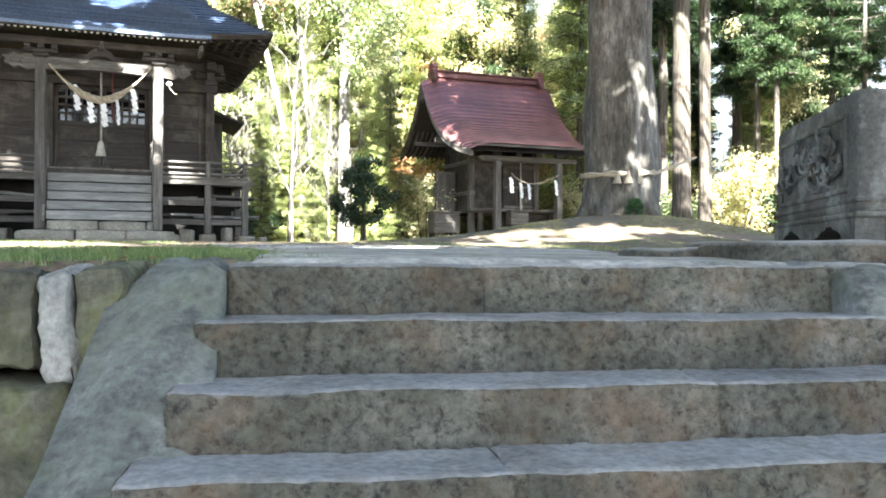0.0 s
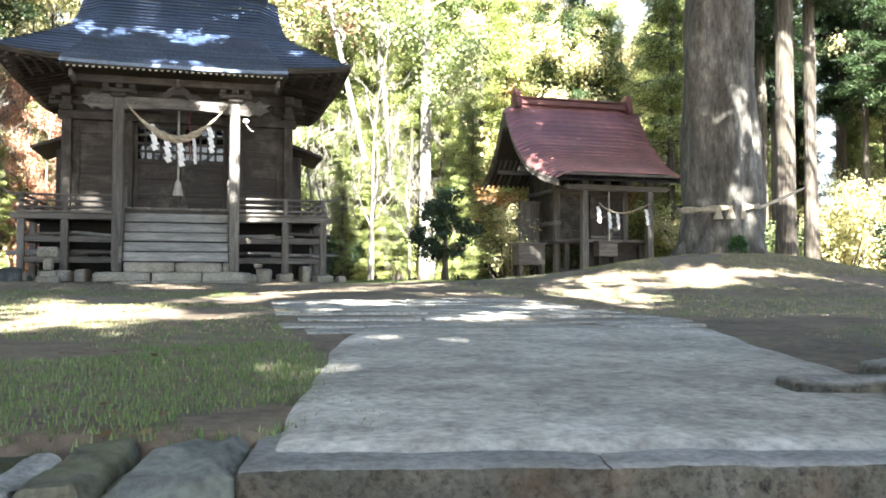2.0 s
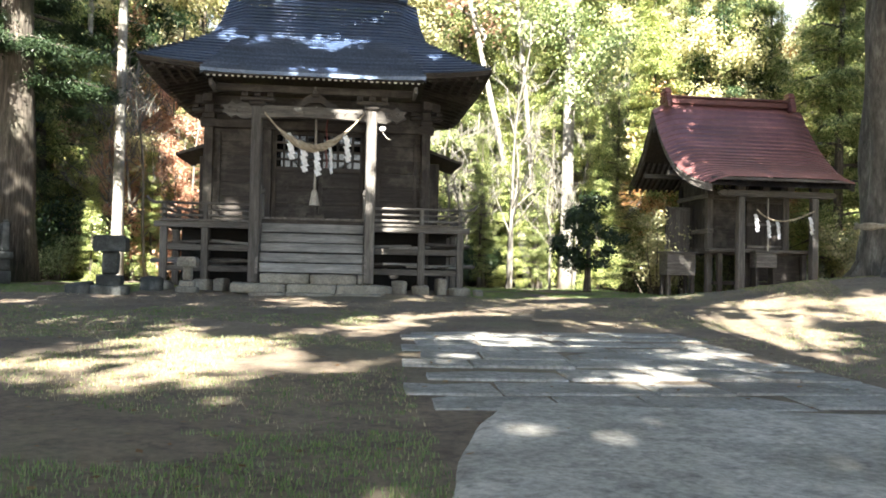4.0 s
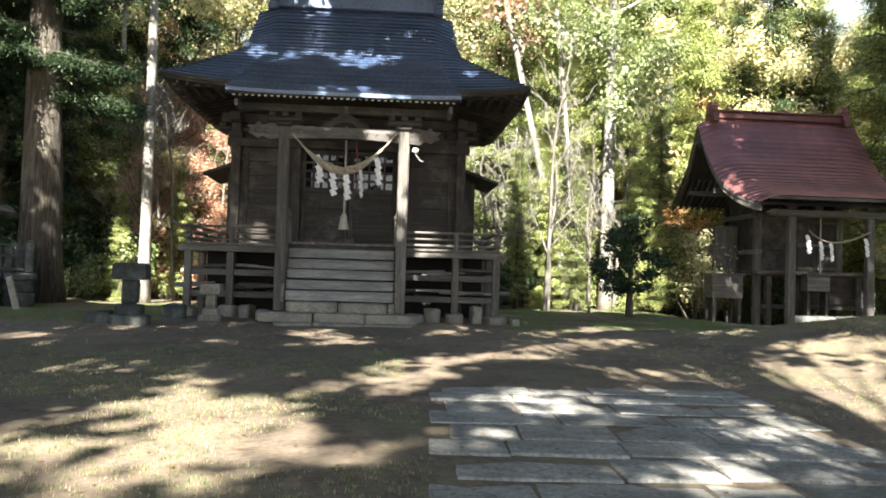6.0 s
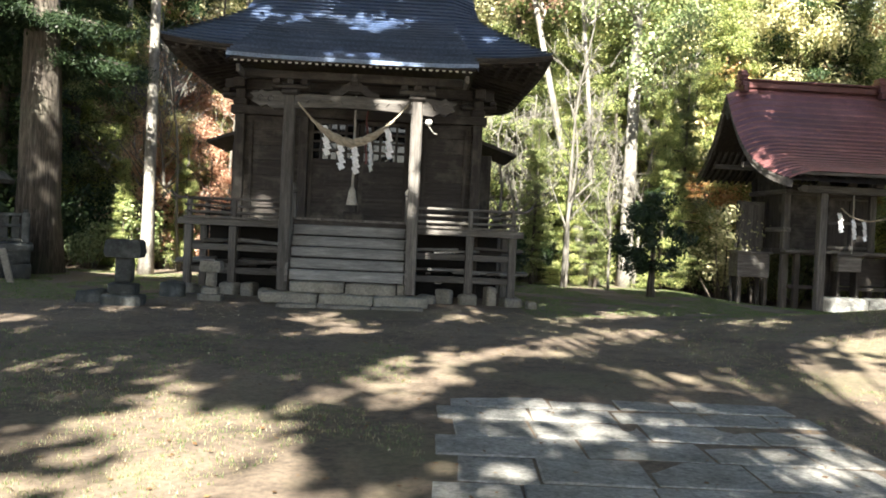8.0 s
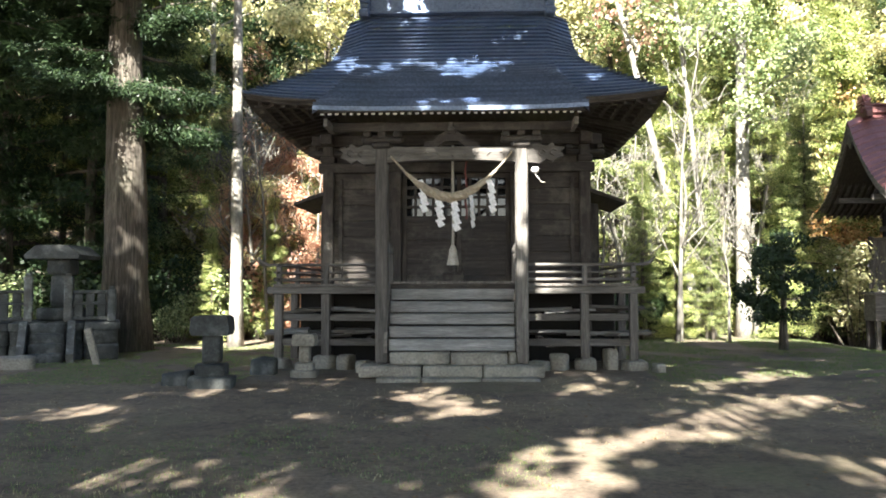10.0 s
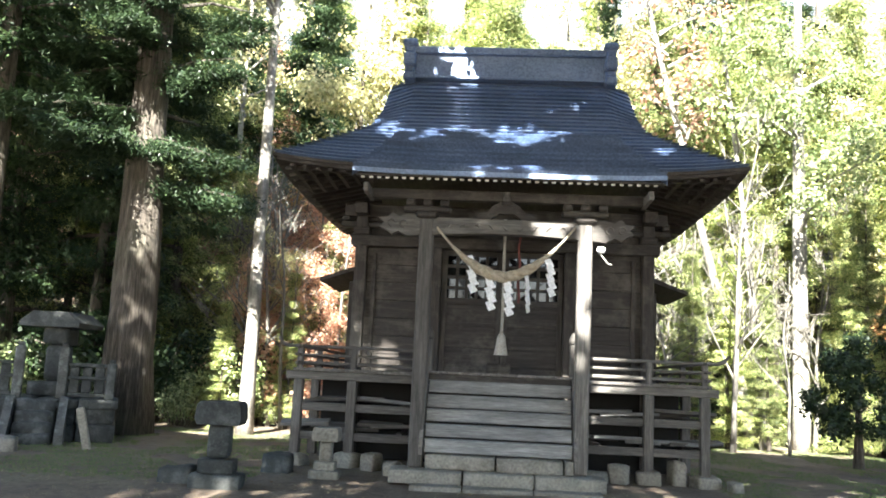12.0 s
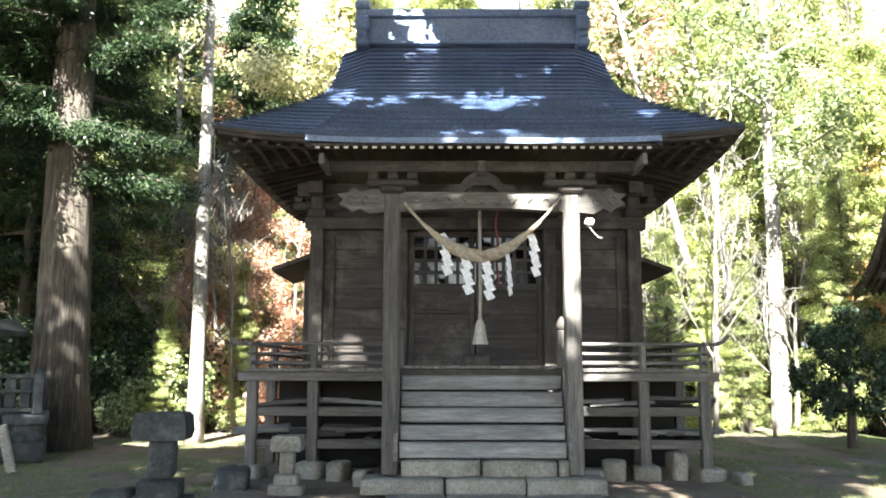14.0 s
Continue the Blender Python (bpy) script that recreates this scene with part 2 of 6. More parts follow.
# ---- building blocks ----
class Shape:
    """Collects corners and faces of one mesh."""

    def __init__(self):
        self.v, self.f, self.smooth = [], [], False

    def add(self, verts, faces):
        k = len(self.v)
        self.v += [tuple(p) for p in verts]
        self.f += [tuple(i + k for i in f) for f in faces]
        return self

    def box(self, x0, x1, y0, y1, z0, z1, c=0.008, m=None):
        """A box with chamfered edges."""
        lo, hi = Vector((min(x0, x1), min(y0, y1), min(z0, z1))), Vector((max(x0, x1), max(y0, y1), max(z0, z1)))
        c = min(c, 0.3 * min(hi - lo))
        vs, faces = [], []
        ids = {}
        for sx in (0, 1):
            for sy in (0, 1):
                for sz in (0, 1):
                    s = (sx, sy, sz)
                    for ax in range(3):
                        p = [0, 0, 0]
                        for a in range(3):
                            e = hi[a] if s[a] else lo[a]
                            p[a] = e if a == ax else e + (-c if s[a] else c)
                        ids[s, ax] = len(vs)
                        vs.append(p)
        for ax in range(3):
            b, d = (ax + 1) % 3, (ax + 2) % 3
            for side in (0, 1):
                q = []
                for i, j in ((0, 0), (1, 0), (1, 1), (0, 1)):
                    s = [0, 0, 0]
                    s[ax], s[b], s[d] = side, i, j
                    q.append(ids[tuple(s), ax])
                faces.append(q if side else q[::-1])
            for i in (0, 1):
                for j in (0, 1):
                    s0, s1 = [0, 0, 0], [0, 0, 0]
                    s0[ax], s0[b], s0[d] = 0, i, j
                    s1[ax], s1[b], s1[d] = 1, i, j
                    s0, s1 = tuple(s0), tuple(s1)
                    q = [ids[s0, b], ids[s1, b], ids[s1, d], ids[s0, d]]
                    faces.append(q if i == j else q[::-1])
        for s in [(a, b, d) for a in (0, 1) for b in (0, 1) for d in (0, 1)]:
            q = [ids[s, 0], ids[s, 1], ids[s, 2]]
            faces.append(q if sum(s) % 2 else q[::-1])
        if m:
            vs = [m @ Vector(p) for p in vs]
        return self.add(vs, faces)

    def tube(self, path, radii, sides=10, rough=0.0, seed=0, caps=True):
        """A round bar along a path, its radius given at each point."""
        path = [Vector(p) for p in path]
        vs, faces = [], []
        side = None
        for i, p in enumerate(path):
            d = (path[min(i + 1, len(path) - 1)] - path[max(i - 1, 0)]).normalized()
            if side is None:
                side = d.orthogonal().normalized()
            side = (side - d * side.dot(d)).normalized()
            up = d.cross(side)
            r = radii[i] if isinstance(radii, (list, tuple)) else radii
            for k in range(sides):
                a = 2 * math.pi * k / sides
                w = r
                if rough:
                    w *= 1 + rough * noise.noise(Vector((math.cos(a) * 1.7 + seed, math.sin(a) * 1.7, p.z * 0.5 + seed)))
                vs.append(p + (side * math.cos(a) + up * math.sin(a)) * w)
        for i in range(len(path) - 1):
            for k in range(sides):
                a, b = i * sides + k, i * sides + (k + 1) % sides
                faces.append((a, b, b + sides, a + sides))
        if caps:
            faces.append(tuple(range(sides))[::-1])
            faces.append(tuple(range((len(path) - 1) * sides, len(path) * sides)))
        return self.add(vs, faces)

    def prism(self, outline, axis, a, b):
        """A flat outline pushed along an axis from a to b."""
        n = len(outline)
        def at(p, w):
            return {"x": (w, p[0], p[1]), "y": (p[0], w, p[1]), "z": (p[0], p[1], w)}[axis]
        vs = [at(p, a) for p in outline] + [at(p, b) for p in outline]
        faces = [tuple(range(n)), tuple(range(2 * n - 1, n - 1, -1))]
        faces += [(i, i + n, (i + 1) % n + n, (i + 1) % n) for i in range(n)]
        return self.add(vs, faces)

    def grid(self, rows):
        """A sheet through rows of points."""
        w = len(rows[0])
        vs = [p for r in rows for p in r]
        faces = [(i * w + j, i * w + j + 1, (i + 1) * w + j + 1, (i + 1) * w + j) for i in range(len(rows) - 1) for j in range(w - 1)]
        return self.add(vs, faces)

    def leaf(self, p, size, rnd, droop=0.0, face=None):
        """A pointed leaf; face: the way that its upper side looks, more or less."""
        d = Vector((rnd.gauss(0, 1), rnd.gauss(0, 1), rnd.gauss(0, 1) - droop)).normalized()
        n = Vector((rnd.gauss(0, 1), rnd.gauss(0, 1), rnd.gauss(0, 1)))
        if face:
            n = face + n * 0.33
            d = (d - n * d.dot(n) / max(1e-6, n.length_squared)).normalized()
        e = d.cross(n).normalized() * size * 0.42
        d = d * size
        k = len(self.v)
        self.v += [tuple(p), tuple(p + d * 0.5 + e), tuple(p + d), tuple(p + d * 0.5 - e)]
        self.f.append((k, k + 1, k + 2, k + 3))

    def mesh(self, name, material, smooth=False):
        me = bpy.data.meshes.new(name)
        me.from_pydata(self.v, [], self.f)
        me.materials.append(material)
        if smooth:
            me.polygons.foreach_set("use_smooth", [True] * len(me.polygons))
        me.update()
        return me


def fix_normals(me):
    b = bmesh.new()
    b.from_mesh(me)
    bmesh.ops.remove_doubles(b, verts=b.verts, dist=0.0002)
    bmesh.ops.recalc_face_normals(b, faces=b.faces)
    b.to_mesh(me)
    b.free()


def part(name, shape, material, parent=None, label="", smooth=False, fix=True):
    me = shape if isinstance(shape, bpy.types.Mesh) else shape.mesh(name, material, smooth)
    if fix and not isinstance(shape, bpy.types.Mesh) and len(me.polygons) < 20000:
        fix_normals(me)
    ob = new(name, me)
    if parent:
        ob.parent = parent
    if label:
        ob["label"] = label
    return ob


def thing(name, label, category, group="", kind="", at=(0, 0, 0), turn=0):
    ob = new(name)
    ob.matrix_world = pose(*at, 0, 0, turn)
    return tagged(ob, label, category, group, kind)


def one_box(name, x0, x1, y0, y1, z0, z1, material, parent, c=0.008, label="", m=None):
    return part(name, Shape().box(x0, x1, y0, y1, z0, z1, c, m), material, parent, label, fix=False)


def lump(shape, x0, x1, y0, y1, z0, z1, seed, rough=0.03, n=5, m=None, r=None, cell=0.0, chisel=0.0):
    """A rough-hewn block: a box cut into a mesh, its corners rounded and its faces uneven."""
    cx, cy, cz = (x0 + x1) / 2, (y0 + y1) / 2, (z0 + z1) / 2
    hx, hy, hz = (x1 - x0) / 2, (y1 - y0) / 2, (z1 - z0) / 2
    r = r or 0.35 * min(hx, hy, hz)
    hs = (hx, hy, hz)
    for ax in range(3):
        for sg in (-1, 1):
            rows = []
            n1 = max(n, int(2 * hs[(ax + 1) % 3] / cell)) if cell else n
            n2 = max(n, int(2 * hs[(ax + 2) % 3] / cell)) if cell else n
            for i in range(n1 + 1):
                row = []
                for j in range(n2 + 1):
                    u, w = -1 + 2 * i / n1, -1 + 2 * j / n2
                    p = [0, 0, 0]
                    p[ax], p[(ax + 1) % 3], p[(ax + 2) % 3] = sg, u, w
                    q = Vector((p[0] * hx, p[1] * hy, p[2] * hz))
                    inner = Vector([max(-h + r, min(h - r, a)) for a, h in zip(q, (hx, hy, hz))])
                    d = q - inner
                    if d.length > r:
                        q = inner + d.normalized() * r
                    q += Vector((cx, cy, cz))
                    k = q * 3.1 + Vector((seed * 7.3, seed * 3.1, 0))
                    q += Vector(noise.noise_vector(k)) * rough + Vector(noise.noise_vector(k * 3.7)) * rough * 0.4
                    if cell:
                        q += Vector(noise.noise_vector(k * 9.1)) * rough * 0.35
                    if chisel and ax != 2:
                        w = noise.noise(Vector((k.x * 6.5, k.y * 6.5, k.z * 8.5))) + 0.6 * noise.noise(k * 15)
                        q[ax] += sg * chisel * (0.3 - abs(w) * 1.6)
                    row.append(m @ q if m else q)
                rows.append(row)
            shape.grid(rows if sg > 0 else rows[::-1])
    return shape


# ---- ground ----
STAIR_AT, STAIR_TURN = Vector((0.56, -14.30, -0.22)), -12.0
STAIR = pose(*STAIR_AT, 0, 0, STAIR_TURN)      # x along the steps, y up the flight, z up
STAIR_IN = STAIR.inverted()
LOW = -1.46


def smooth_step(a, b, x):
    t = max(0.0, min(1.0, (x - a) / (b - a)))
    return t * t * (3 - 2 * t)


def court(x, y):
    z = 0.1 + 0.0225 * max(-16, min(0, y))
    z += 0.62 * math.exp(-(((x - 9.6) / 3.0) ** 2 + ((y + 2.6) / 2.6) ** 2))
    z -= 0.30 * smooth_step(7.5, 11, x) * smooth_step(2, 7, y)
    z += 0.30 * max(0, y - 14) * (1 - smooth_step(9, 24, x)) if y > 14 else 0
    z += 0.22 * max(0, -12 - x) * smooth_step(0, 12, y)
    z -= 0.16 * max(0, x - 20)
    z = max(-14, min(z, 34))
    return z + 0.025 * noise.noise(Vector((x * 0.5, y * 0.5, 0))) + 0.008 * noise.noise(Vector((x * 2.3, y * 2.3, 4)))


def ground_at(x, y):
    q = (STAIR_IN @ Vector((x, y, 0))).y
    k = smooth_step(0.12, 0.34, q)
    return court(x, y) * k + LOW * (1 - k)


def spread(lo, hi, fine_lo, fine_hi, step):
    out, x, s = [], fine_lo, step
    while x > lo:
        s *= 1.25
        x -= s
        out.append(x)
    out = out[::-1]
    n = round((fine_hi - fine_lo) / step)
    out += [fine_lo + i * (fine_hi - fine_lo) / n for i in range(n + 1)]
    x, s = fine_hi, step
    while x < hi:
        s *= 1.25
        x += s
        out.append(x)
    return out


qs = sorted(spread(-900, 900, -3, 24, 0.25) + [0.10, 0.16, 0.20, 0.28, 0.36])
rows = []
for q in qs:
    row = []
    for p in spread(-900, 900, -12, 15, 0.25):
        w = STAIR @ Vector((p, q, 0))
        row.append((w.x, w.y, ground_at(w.x, w.y)))
    rows.append(row)
ground = part("ground", Shape().grid(rows), EARTH, smooth=True, fix=False)
tagged(ground, "trodden brown earth with dry grass and scattered leaves", "ground", kind="structure")
arc = [radians(a) for a in range(-60, 61, 6)]
tagged(part("backdrop", Shape().grid([[(160 * math.sin(a), 160 * math.cos(a), z) for a in arc] for z in (-25, 40, 110)]), HAZE, fix=False), "bright hazy sky far behind the woods", "sky", kind="structure")

# ---- stone stairs, cheeks and retaining wall ----
rnd = random.Random(3)
RISE, RUN, N_STEP, WIDE = 0.155, 0.27, 8, 2.02
stairs = thing("stone_stairs", "worn sandstone steps with chiselled risers up the bank", "stairs", kind="structure")
stairs.matrix_world = STAIR
for i in range(N_STEP):
    top, y0 = -RISE * i, -RUN * i
    left, right = -0.05 * i - 0.02 * (i % 2), WIDE + 0.11 * i
    cut = left + (right - left) * (0.40, 0.60, 0.62, 0.35, 0.55, 0.48, 0.6, 0.4)[i]
    for a, b in ((left, cut + 0.006), (cut - 0.006, right)):
        s = Shape()
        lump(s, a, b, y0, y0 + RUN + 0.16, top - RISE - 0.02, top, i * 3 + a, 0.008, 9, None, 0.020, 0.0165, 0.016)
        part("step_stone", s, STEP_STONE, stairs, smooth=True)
# sloped mortar cheeks on both sides
def cheek(name, x0, x1, x2):
    s = Shape()
    rows = []
    for i in range(15):
        d = i / 14 * 2.3
        top = -0.02 - (d - 0.3 * (1 - smooth_step(0.3, 0.95, d)) - (0.0 if d > 0.3 else d - 0.3)) * RISE / RUN * 0.97 + 0.02 * noise.noise(Vector((d * 3, x0, 0)))
        w = 0.10 * d
        sg = 1 if x1 > x0 else -1
        a, b, c = x0 - sg * 0.0, x1 + sg * w, x2 + sg * w * 1.4
        row = []
        for k in range(7):
            u = k / 6
            x = a + (b - a) * u if u <= 0.5 else b
            x = a + (c - a) * u
            z = top + (0.03 if 0.1 < u < 0.7 else 0) - 0.10 * max(0, u - 0.6) + 0.018 * noise.noise(Vector((u * 4, d * 4, x0)))
            row.append((x, -d + 0.30, z))
        row.append((c, -d + 0.30, top - 1.9))
        row.insert(0, (a, -d + 0.30, top - 1.9))
        rows.append(row)
    s.grid(rows)
    return part(name, s, CHEEK, stairs, "grey mortared sloping cheek", smooth=True)
cheek("stair_cheek", 0.0, -0.10, -0.28)
cheek("stair_cheek", WIDE + 0.02, WIDE + 0.10, WIDE + 0.34)
s = Shape()
lump(s, WIDE + 0.01, WIDE + 0.30, 0.0, 0.42, -0.30, 0.015, 12, 0.02, 6)
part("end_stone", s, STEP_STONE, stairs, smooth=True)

wall = thing("retaining_wall", "mossy field stones with pale mortar below the court", "wall", kind="structure")
wall.matrix_world = STAIR
def wall_side(sign, start, reach):
    for course, (zt, zb) in enumerate(((0.0, -0.33), (-0.34, -0.78), (-0.79, -1.30))):
        x = start + 0.14 * course
        while x < reach:
            w = (0.16, 0.40, 0.52)[course] if x < start + 0.14 * course + 0.01 and sign < 0 else rnd.uniform(0.45, 0.80)
            s = Shape()
            a, b = sorted((sign * x, sign * (x + w)))
            front = -0.08 - 0.08 * course + rnd.uniform(-0.03, 0.02)
            near = x < 2.2
            lump(s, a + 0.006, b - 0.006, front, 0.36, zb + rnd.uniform(0, 0.03), zt - 0.006 + rnd.uniform(-0.02, 0.012), rnd.random() * 30, 0.03, 9, None, 0.03, 0.03 if near else 0.0, 0.008 if near else 0.0)
            part("wall_stone", s, MOSSY, wall, smooth=True)
            gap = 0.0
            if course == 0 and near or rnd.random() < 0.5:
                gap = rnd.uniform(0.05, 0.10)
                a, b = sorted((sign * (x + w), sign * (x + w + gap)))
                j = Shape()
                lump(j, a - 0.012, b + 0.012, front - 0.004, 0.2, zb - 0.01, zt - 0.02, x * 4 + course, 0.04, 8, None, 0.03, 0.025, 0.01)
                part("mortar_joint", j, MORTAR, wall, "smeared pale mortar", smooth=True)
            x += w + gap
wall_side(-1, 0.27, 7)
wall_side(1, WIDE + 0.40, 8)

# ---- pavement ----
pad = Shape()
edge = [(-0.30, 0.22), (0.0, 0.04), (WIDE, 0.04), (WIDE + 0.25, 0.4), (WIDE + 0.42, 1.3), (WIDE + 0.5, 3.4), (0.12, 3.55), (0.02, 2.9), (0.0, 1.1), (-0.08, 0.5)]
rows = []
for i in range(25):
    q = 0.04 + 3.5 * i / 24
    row = []
    for j in range(25):
        lo = -0.02 + 0.03 * noise.noise(Vector((q * 2, 0, 3))) + 0.10 * smooth_step(2.6, 3.5, q)
        hi = WIDE + 0.12 * q + 0.03 * noise.noise(Vector((q * 2, 5, 3)))
        p = STAIR @ Vector((lo + (hi - lo) * j / 24, q, 0))
        e = min(j, 24 - j)
        row.append((p.x, p.y, max(court(p.x, p.y) + 0.008, -0.215 if q < 0.5 else -9) + 0.012 * min(1, e / 2) - (0.05 if e == 0 else 0) - (0.07 if i == 0 else 0) + 0.006 * noise.noise(p * 2)))
    rows.append(row)
pad.grid(rows)
tagged(part("pavement", pad, CONCRETE, smooth=True), "grey worn concrete path at the head of the steps", "pavement", kind="structure")

paving = thing("paving_stones", "irregular grey stone slabs laid in the earth path", "paving", kind="structure")
y, r = -11.05, 0
while y < -6.95:
    dep = rnd.uniform(0.40, 0.58)
    x0 = 1.10 + 0.045 * (y + 11)
    x = x0 - rnd.uniform(0, 0.05) - (0.1 if r % 2 else 0)
    end = 3.86 + 0.035 * (y + 11) + rnd.uniform(-0.1, 0.1)
    while x < end - 0.2:
        w = min(rnd.uniform(0.42, 0.95), end - x)
        s = Shape()
        g = court(x + w / 2, y + dep / 2)
        tilt = rnd.uniform(-0.006, 0.006)
        c = rnd.uniform(0.010, 0.022)
        s.box(-w / 2 + c / 2, w / 2 - c / 2, -dep / 2 + c / 2, dep / 2 - c / 2, -0.08, 0.008 + tilt * 0.5, 0.008, pose(x + w / 2, y + dep / 2, g, rnd.uniform(-0.5, 0.5), rnd.uniform(-0.5, 0.5), rnd.uniform(-2.5, 2.5) - 2.5))
        part("paving_stone", s, PAVER, paving)
        x += w
    y += dep
    r += 1

# ---- main shrine hall ----
HY = 3.3                # middle of the hall
WX, WY0, WY1 = 2.15, 2.1, 4.5
DECK = 1.43
shrine = thing("shrine_hall", "weathered wooden shrine hall with a curved blue-grey metal roof", "shrine")
def sb(name, x0, x1, y0, y1, z0, z1, mat=DARK_X, c=0.008, label="", parent=None):
    return part(name, Shape().box(x0, x1, y0, y1, z0, z1, c), mat, parent or shrine, label)

# body
for x in (-WX, WX):
    for y in (WY0, WY1):
        sb("corner_post", x - 0.09, x + 0.09, y - 0.09, y + 0.09, 0.2, 3.75, DARK_UP, 0.015)
for x in (-1.0, 1.0):
    sb("inner_post", x - 0.085, x + 0.085, WY0 - 0.085, WY0 + 0.085, 0.2, 3.75, DARK_UP, 0.015)
def boards(name, x0, x1, z0, z1, y, n, mat):
    h = (z1 - z0) / n
    for i in range(n):
        sb(name, x0, x1, y - 0.012 - 0.004 * (i % 2), y + 0.03, z0 + i * h + 0.004, z0 + (i + 1) * h, mat, 0.006)
for sx in (-1, 1):
    a, b = sorted((sx * 1.085, sx * (WX - 0.09)))
    boards("wall_board", a, b, 1.42, 3.30, WY0 + 0.02, 7, DARK_X)
    for k in (0.12, 0.88):
        x = a + (b - a) * k
        sb("wall_batten", x - 0.03, x + 0.03, WY0 - 0.03, WY0 + 0.02, 1.42, 3.2, DARK_UP)
    for i in range(8):
        z = 1.35 + i * 0.29
        sb("wall_board", sx * WX - 0.02, sx * WX + 0.03, WY0 + 0.09, WY1 - 0.09, z, z + 0.286, DARK_Y, 0.006)
sb("wall_back", -WX, WX, WY1 - 0.02, WY1 + 0.04, 0.3, 3.7, DARK_X)
for z, d in ((3.30, 0.16), (1.33, 0.10)):
    sb("tie_beam", -WX - 0.16, WX + 0.16, WY0 - 0.12, WY0 + 0.10, z, z + d, DARK_X, 0.012)
    for sx in (-1, 1):
        sb("tie_beam", sx * WX - 0.11, sx * WX + 0.11, WY0 + 0.10, WY1 + 0.14, z, z + d, DARK_Y, 0.012)
sb("frieze_board", -WX, WX, WY0 + 0.02, WY0 + 0.06, 3.46, 3.75, DARK_X)
sb("head_beam", -WX - 0.28, WX + 0.28, WY0 - 0.10, WY0 + 0.10, 3.75, 3.93, DARK_X, 0.012)
for sx in (-1, 1):
    sb("head_beam", sx * WX - 0.10, sx * WX + 0.10, WY0 - 0.3, WY1 + 0.3, 3.76, 3.93, DARK_Y, 0.012)
    for x in (sx * WX, sx * 1.0):
        sb("bracket_block", x - 0.13, x + 0.13, WY0 - 0.13, WY0 + 0.13, 3.46, 3.58, DARK_X, 0.02)
        sb("bracket_arm", x - 0.34, x + 0.34, WY0 - 0.07, WY0 + 0.07, 3.58, 3.68, DARK_X, 0.03)
        for k in (-0.26, 0, 0.26):
            sb("bracket_block", x + k - 0.06, x + k + 0.06, WY0 - 0.08, WY0 + 0.08, 3.68, 3.75, DARK_X, 0.015)
sb("ceiling_board", -WX, WX, WY0, WY1, 3.70, 3.73, DARK_X)
# added black sheet: the hall's inner darkness as a surface
sb("interior_back", -1.9, 1.9, 3.1, 3.14, 1.4, 3.3, SHADE_BLACK, label="added black sheet for the dark of the interior")

# doors with square lattice windows
for k, (a, b) in enumerate(((-0.91, -0.01), (0.01, 0.91))):
    leaf_ = sb("door_leaf", a, b, WY0 + 0.03, WY0 + 0.055, 1.43, 2.53, DARK_X)
    for x in (a + 0.04, b - 0.04):
        sb("door_stile", x - 0.04, x + 0.04, WY0 + 0.0, WY0 + 0.06, 1.43, 3.28, DARK_UP)
    for z, h in ((1.43, 0.12), (1.83, 0.05), (2.16, 0.05), (2.47, 0.10), (3.21, 0.08)):
        sb("door_rail", a + 0.08, b - 0.08, WY0 + 0.005, WY0 + 0.058, z, z + h, DARK_X)
    for i in range(1, 5):
        x = a + 0.08 + (b - a - 0.16) * i / 5
        sb("lattice_bar", x - 0.022, x + 0.022, WY0 + 0.012, WY0 + 0.045, 2.56, 3.22, DARK_UP, 0.004)
    for i in range(1, 4):
        z = 2.56 + 0.66 * i / 4
        sb("lattice_bar", a + 0.08, b - 0.08, WY0 + 0.016, WY0 + 0.05, z - 0.022, z + 0.022, DARK_X, 0.004)
GLASS = bpy.data.materials.new("window_glass")
GLASS.use_nodes = True
gb = GLASS.node_tree.nodes["Principled BSDF"]
gb.inputs["Base Color"].default_value, gb.inputs["Roughness"].default_value = (0.01, 0.011, 0.012, 1), 0.05
part("window_pane", Shape().box(-0.83, 0.83, WY0 + 0.058, WY0 + 0.064, 2.55, 3.22, 0.001), GLASS, shrine, "dark reflecting window glass")

# curved main roof in lapped metal courses
EX, EY, EZ = 3.25, 0.67, 4.22
def prof(d):
    """Height above the eave at the distance d in from it."""
    s = d / (HY - EY)
    return 2.20 * (0.84 * s + 0.16 * s ** 2.2)
def half(d):
    hip = EX - d
    return hip if d < 1.13 else 2.12 - 0.13 * ((d - 1.13) / 1.5) ** 0.7
def rear(y):
    """The rear slope runs out farther than the front one."""
    return y if y < HY else HY + (y - HY) * 1.45
def lift(x, d):
    return 0.14 * (abs(x) / EX) ** 4 * max(0, 1 - d / 1.3)
N = 24
for side in (1, -1):
    for i in range(N):
        s = Shape()
        d0, d1 = (HY - EY) * i / N, (HY - EY) * (i + 1) / N + 0.02
        cols = 29
        rows = []
        for d, up in ((d0 + 0.035, -0.008), (d0, 0.046), (d1, 0.0)):
            row = []
            for j in range(cols):
                u = -1 + 2 * j / (cols - 1)
                x = u * half(d)
                drop = 0.16 * max(0, (abs(u) - 0.78) / 0.22) * smooth_step(1.0, 2.0, d)
                row.append((x, rear(HY - side * (HY - EY - d)), EZ + prof(min(d, HY - EY)) + up + lift(x, d) - drop))
            rows.append(row)
        s.grid(rows)
        part("roof_course", s, BLUE_ROOF, shrine, "blue-grey lapped sheet metal")
